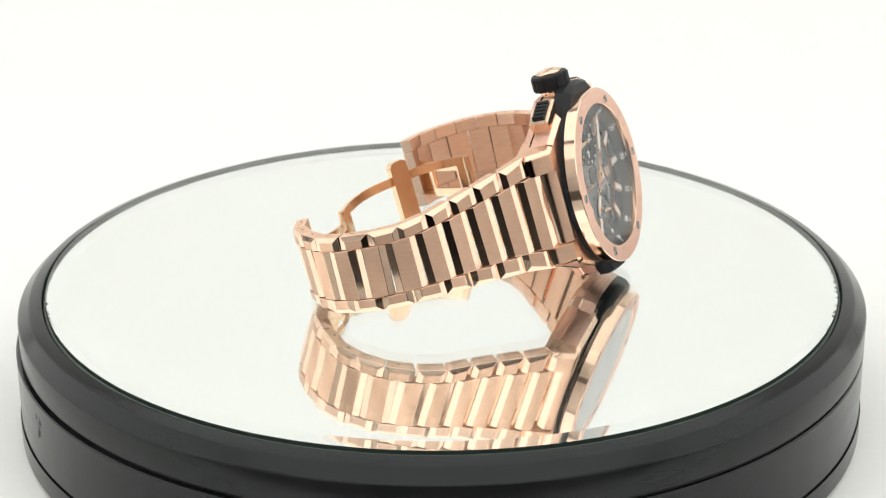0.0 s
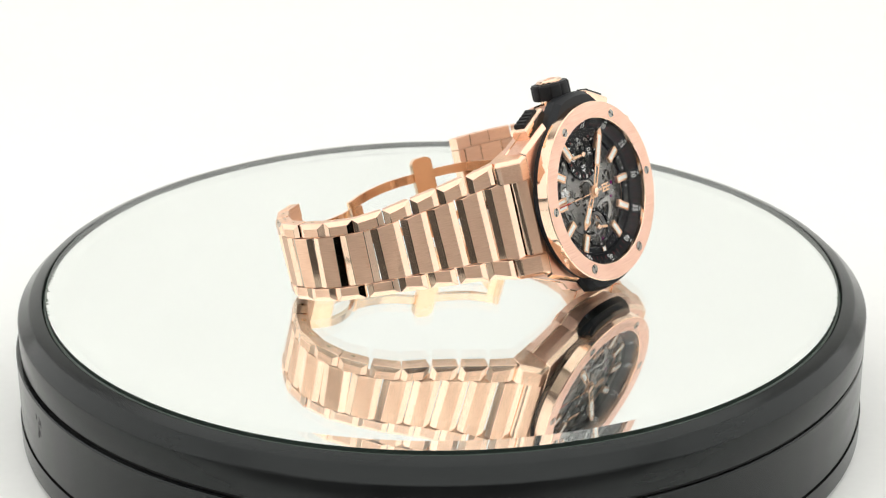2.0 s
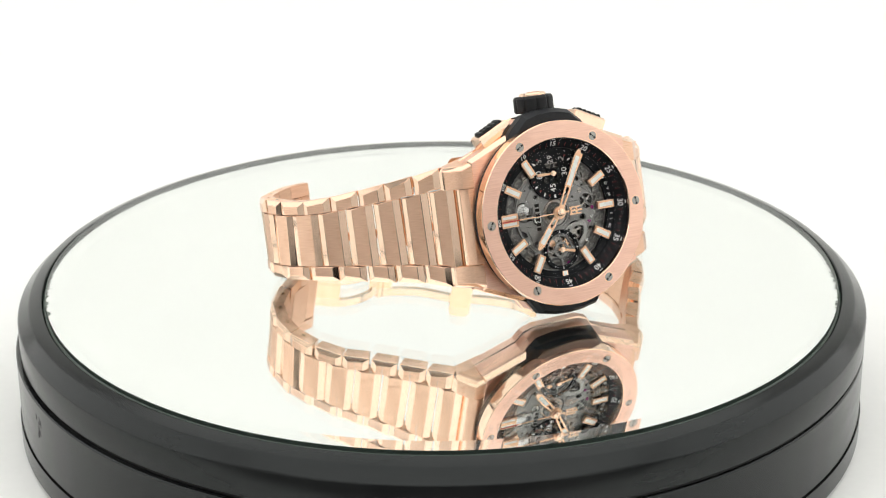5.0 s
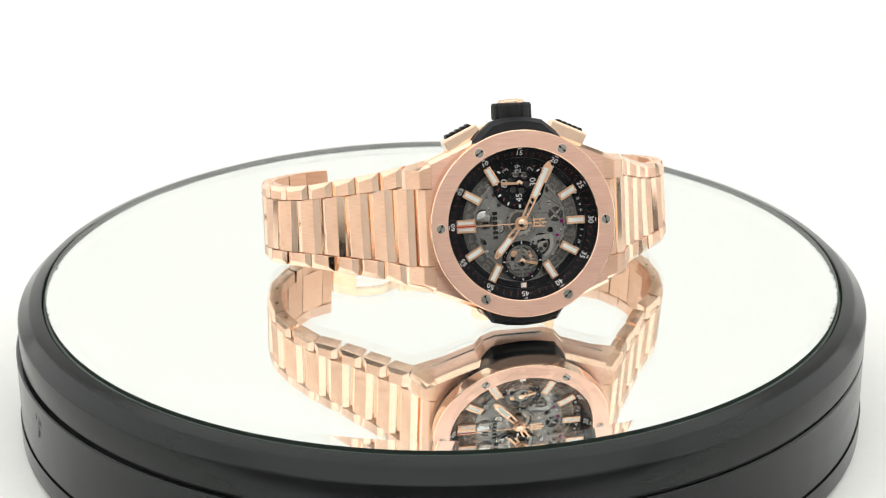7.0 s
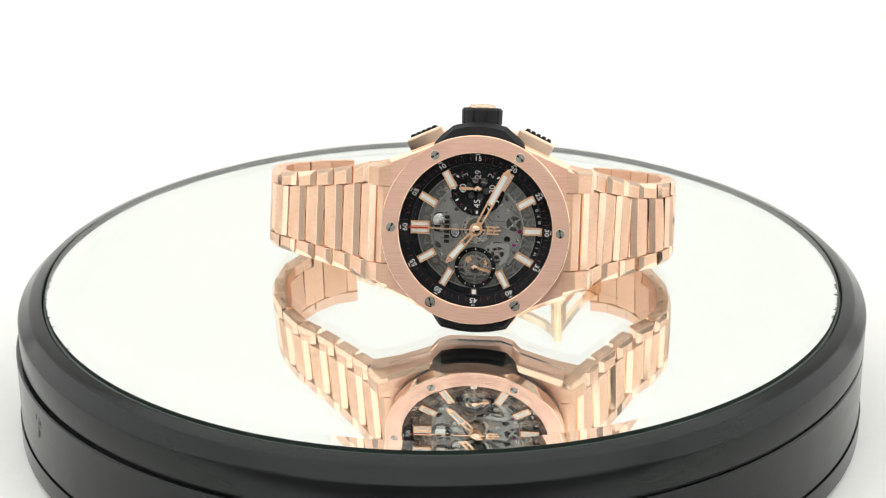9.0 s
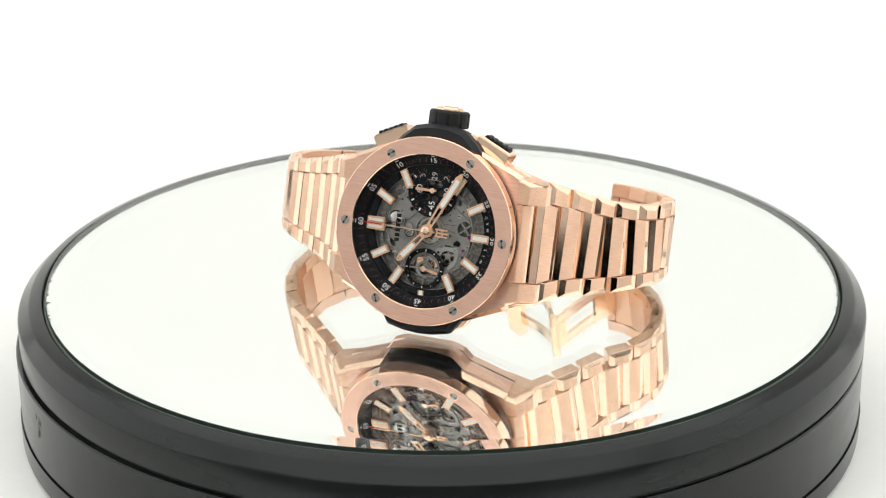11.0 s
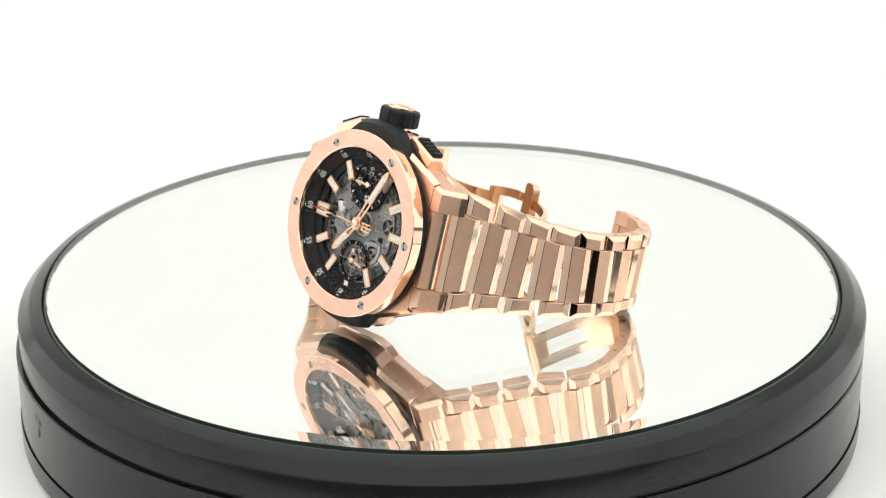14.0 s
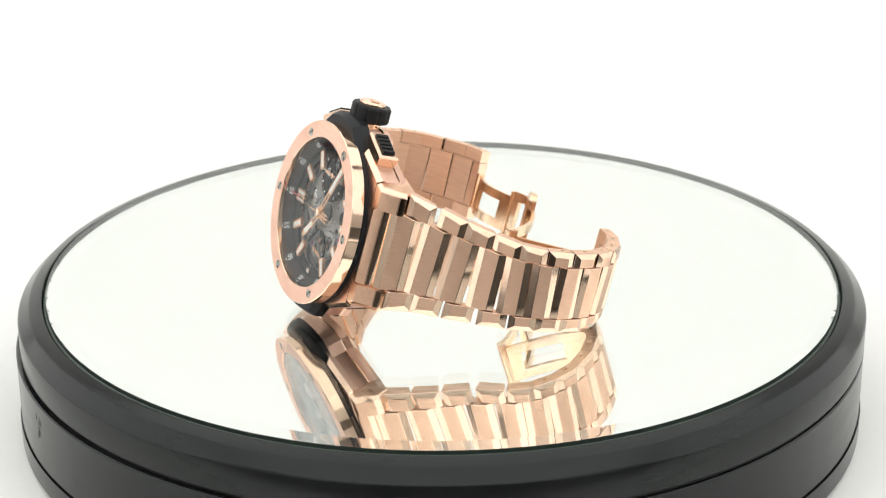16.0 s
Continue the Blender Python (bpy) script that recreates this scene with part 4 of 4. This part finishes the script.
def build_clasp():
    c = 0.6
    main = smooth_path([(18.0, -63.2), (12.5, -63.0), (6.0, -61.2), (-0.8, -56.6), (-7.4, -53.6), (-13.2, -49.2), (-16.8, -43.6)], 30)
    bm = ribbon(main, c + 3.9, c + 6.1, 1.0, None, lambda u: 1.7 * math.sin(math.pi * u))
    ribbon(main, c - 5.6, c - 3.4, 1.0, bm, lambda u: -1.2 * math.sin(math.pi * u))
    ribbon(main[:4], c - 3.4, c + 4.2, 1.0, bm)
    ribbon(main[-3:], c - 3.4, c + 4.2, 1.0, bm)
    clasp = part("clasp_blade", bm, yellow, watch, "polished gold folding clasp blade")
    i = 16
    a, b = Vector(main[i - 2]), Vector(main[i + 2])
    d = (b - a).normalized()
    ang = math.degrees(math.atan2(d.y, d.x))
    corner = [(1.7 * math.cos(q), 1.7 * math.sin(q)) for q in [math.pi / 2 * j / 6 for j in range(7)]]
    x0, x1, h = c - 9.2 + 1.7, c + 11.4 - 1.7, 2.7 - 1.7
    plate = [(x1 + u, h + v) for u, v in corner] + [(x0 - v, h + u) for u, v in corner] + [(x0 - u, -h - v) for u, v in corner] + [(x1 + v, -h - u) for u, v in corner]
    bm = prism(plate, -1.3, 0.5)
    soften(bm, 0.22, 2, 60)
    part("clasp_plate", bm, yellow, watch, "satin yellow gold clasp plate with push tabs", at=mm(0, main[i][0], main[i][1], ang))
    for q, nm in ((main[0], "hinge"), (main[-1], "hinge")):
        part(nm, lathe([(0.02, c - 6.0), (1.0, c - 6.0), (1.0, c + 6.0), (0.02, c + 6.0)], 20, axis="x"), yellow, watch, at=mm(0, q[0], q[1]))
    for pts in ([(18.0, -63.2), (24.0, -60.8), (30.0, -60.8), (36.0, -63.4)], [(-16.8, -43.6), (-19.5, -50.0), (-22.5, -56.0), (-27.0, -61.6)]):
        p2 = smooth_path(pts, 16)
        bm = ribbon(p2, c + 2.4, c + 4.6, 1.0)
        ribbon(p2, c - 4.6, c - 2.4, 1.0, bm)
        ribbon(p2[:4], c - 2.4, c + 2.4, 1.0, bm)
        ribbon(p2[-6:], c - 2.4, c + 2.4, 1.0, bm)
        part("clasp_blade", bm, yellow, watch)


build_case()
build_bezel()
build_dial()
build_clasp()
build_crown()
build_pushers()
build_bracelet(PATH_12, 11, 0.0)
build_bracelet(PATH_6, 11, 0.12)


# ---- motions ----
def motions():
    rows = [i * 0.5 for i in range(int(SECONDS * 2) + 1)]
    turn = [(t, pose(0, 0, 0, 0, 0, 74.51 - 8.279 * t)) for t in rows]
    walk(mirror, turn)
    walk(watch, [(t, m @ WATCH_POSE) for t, m in turn])


motions()
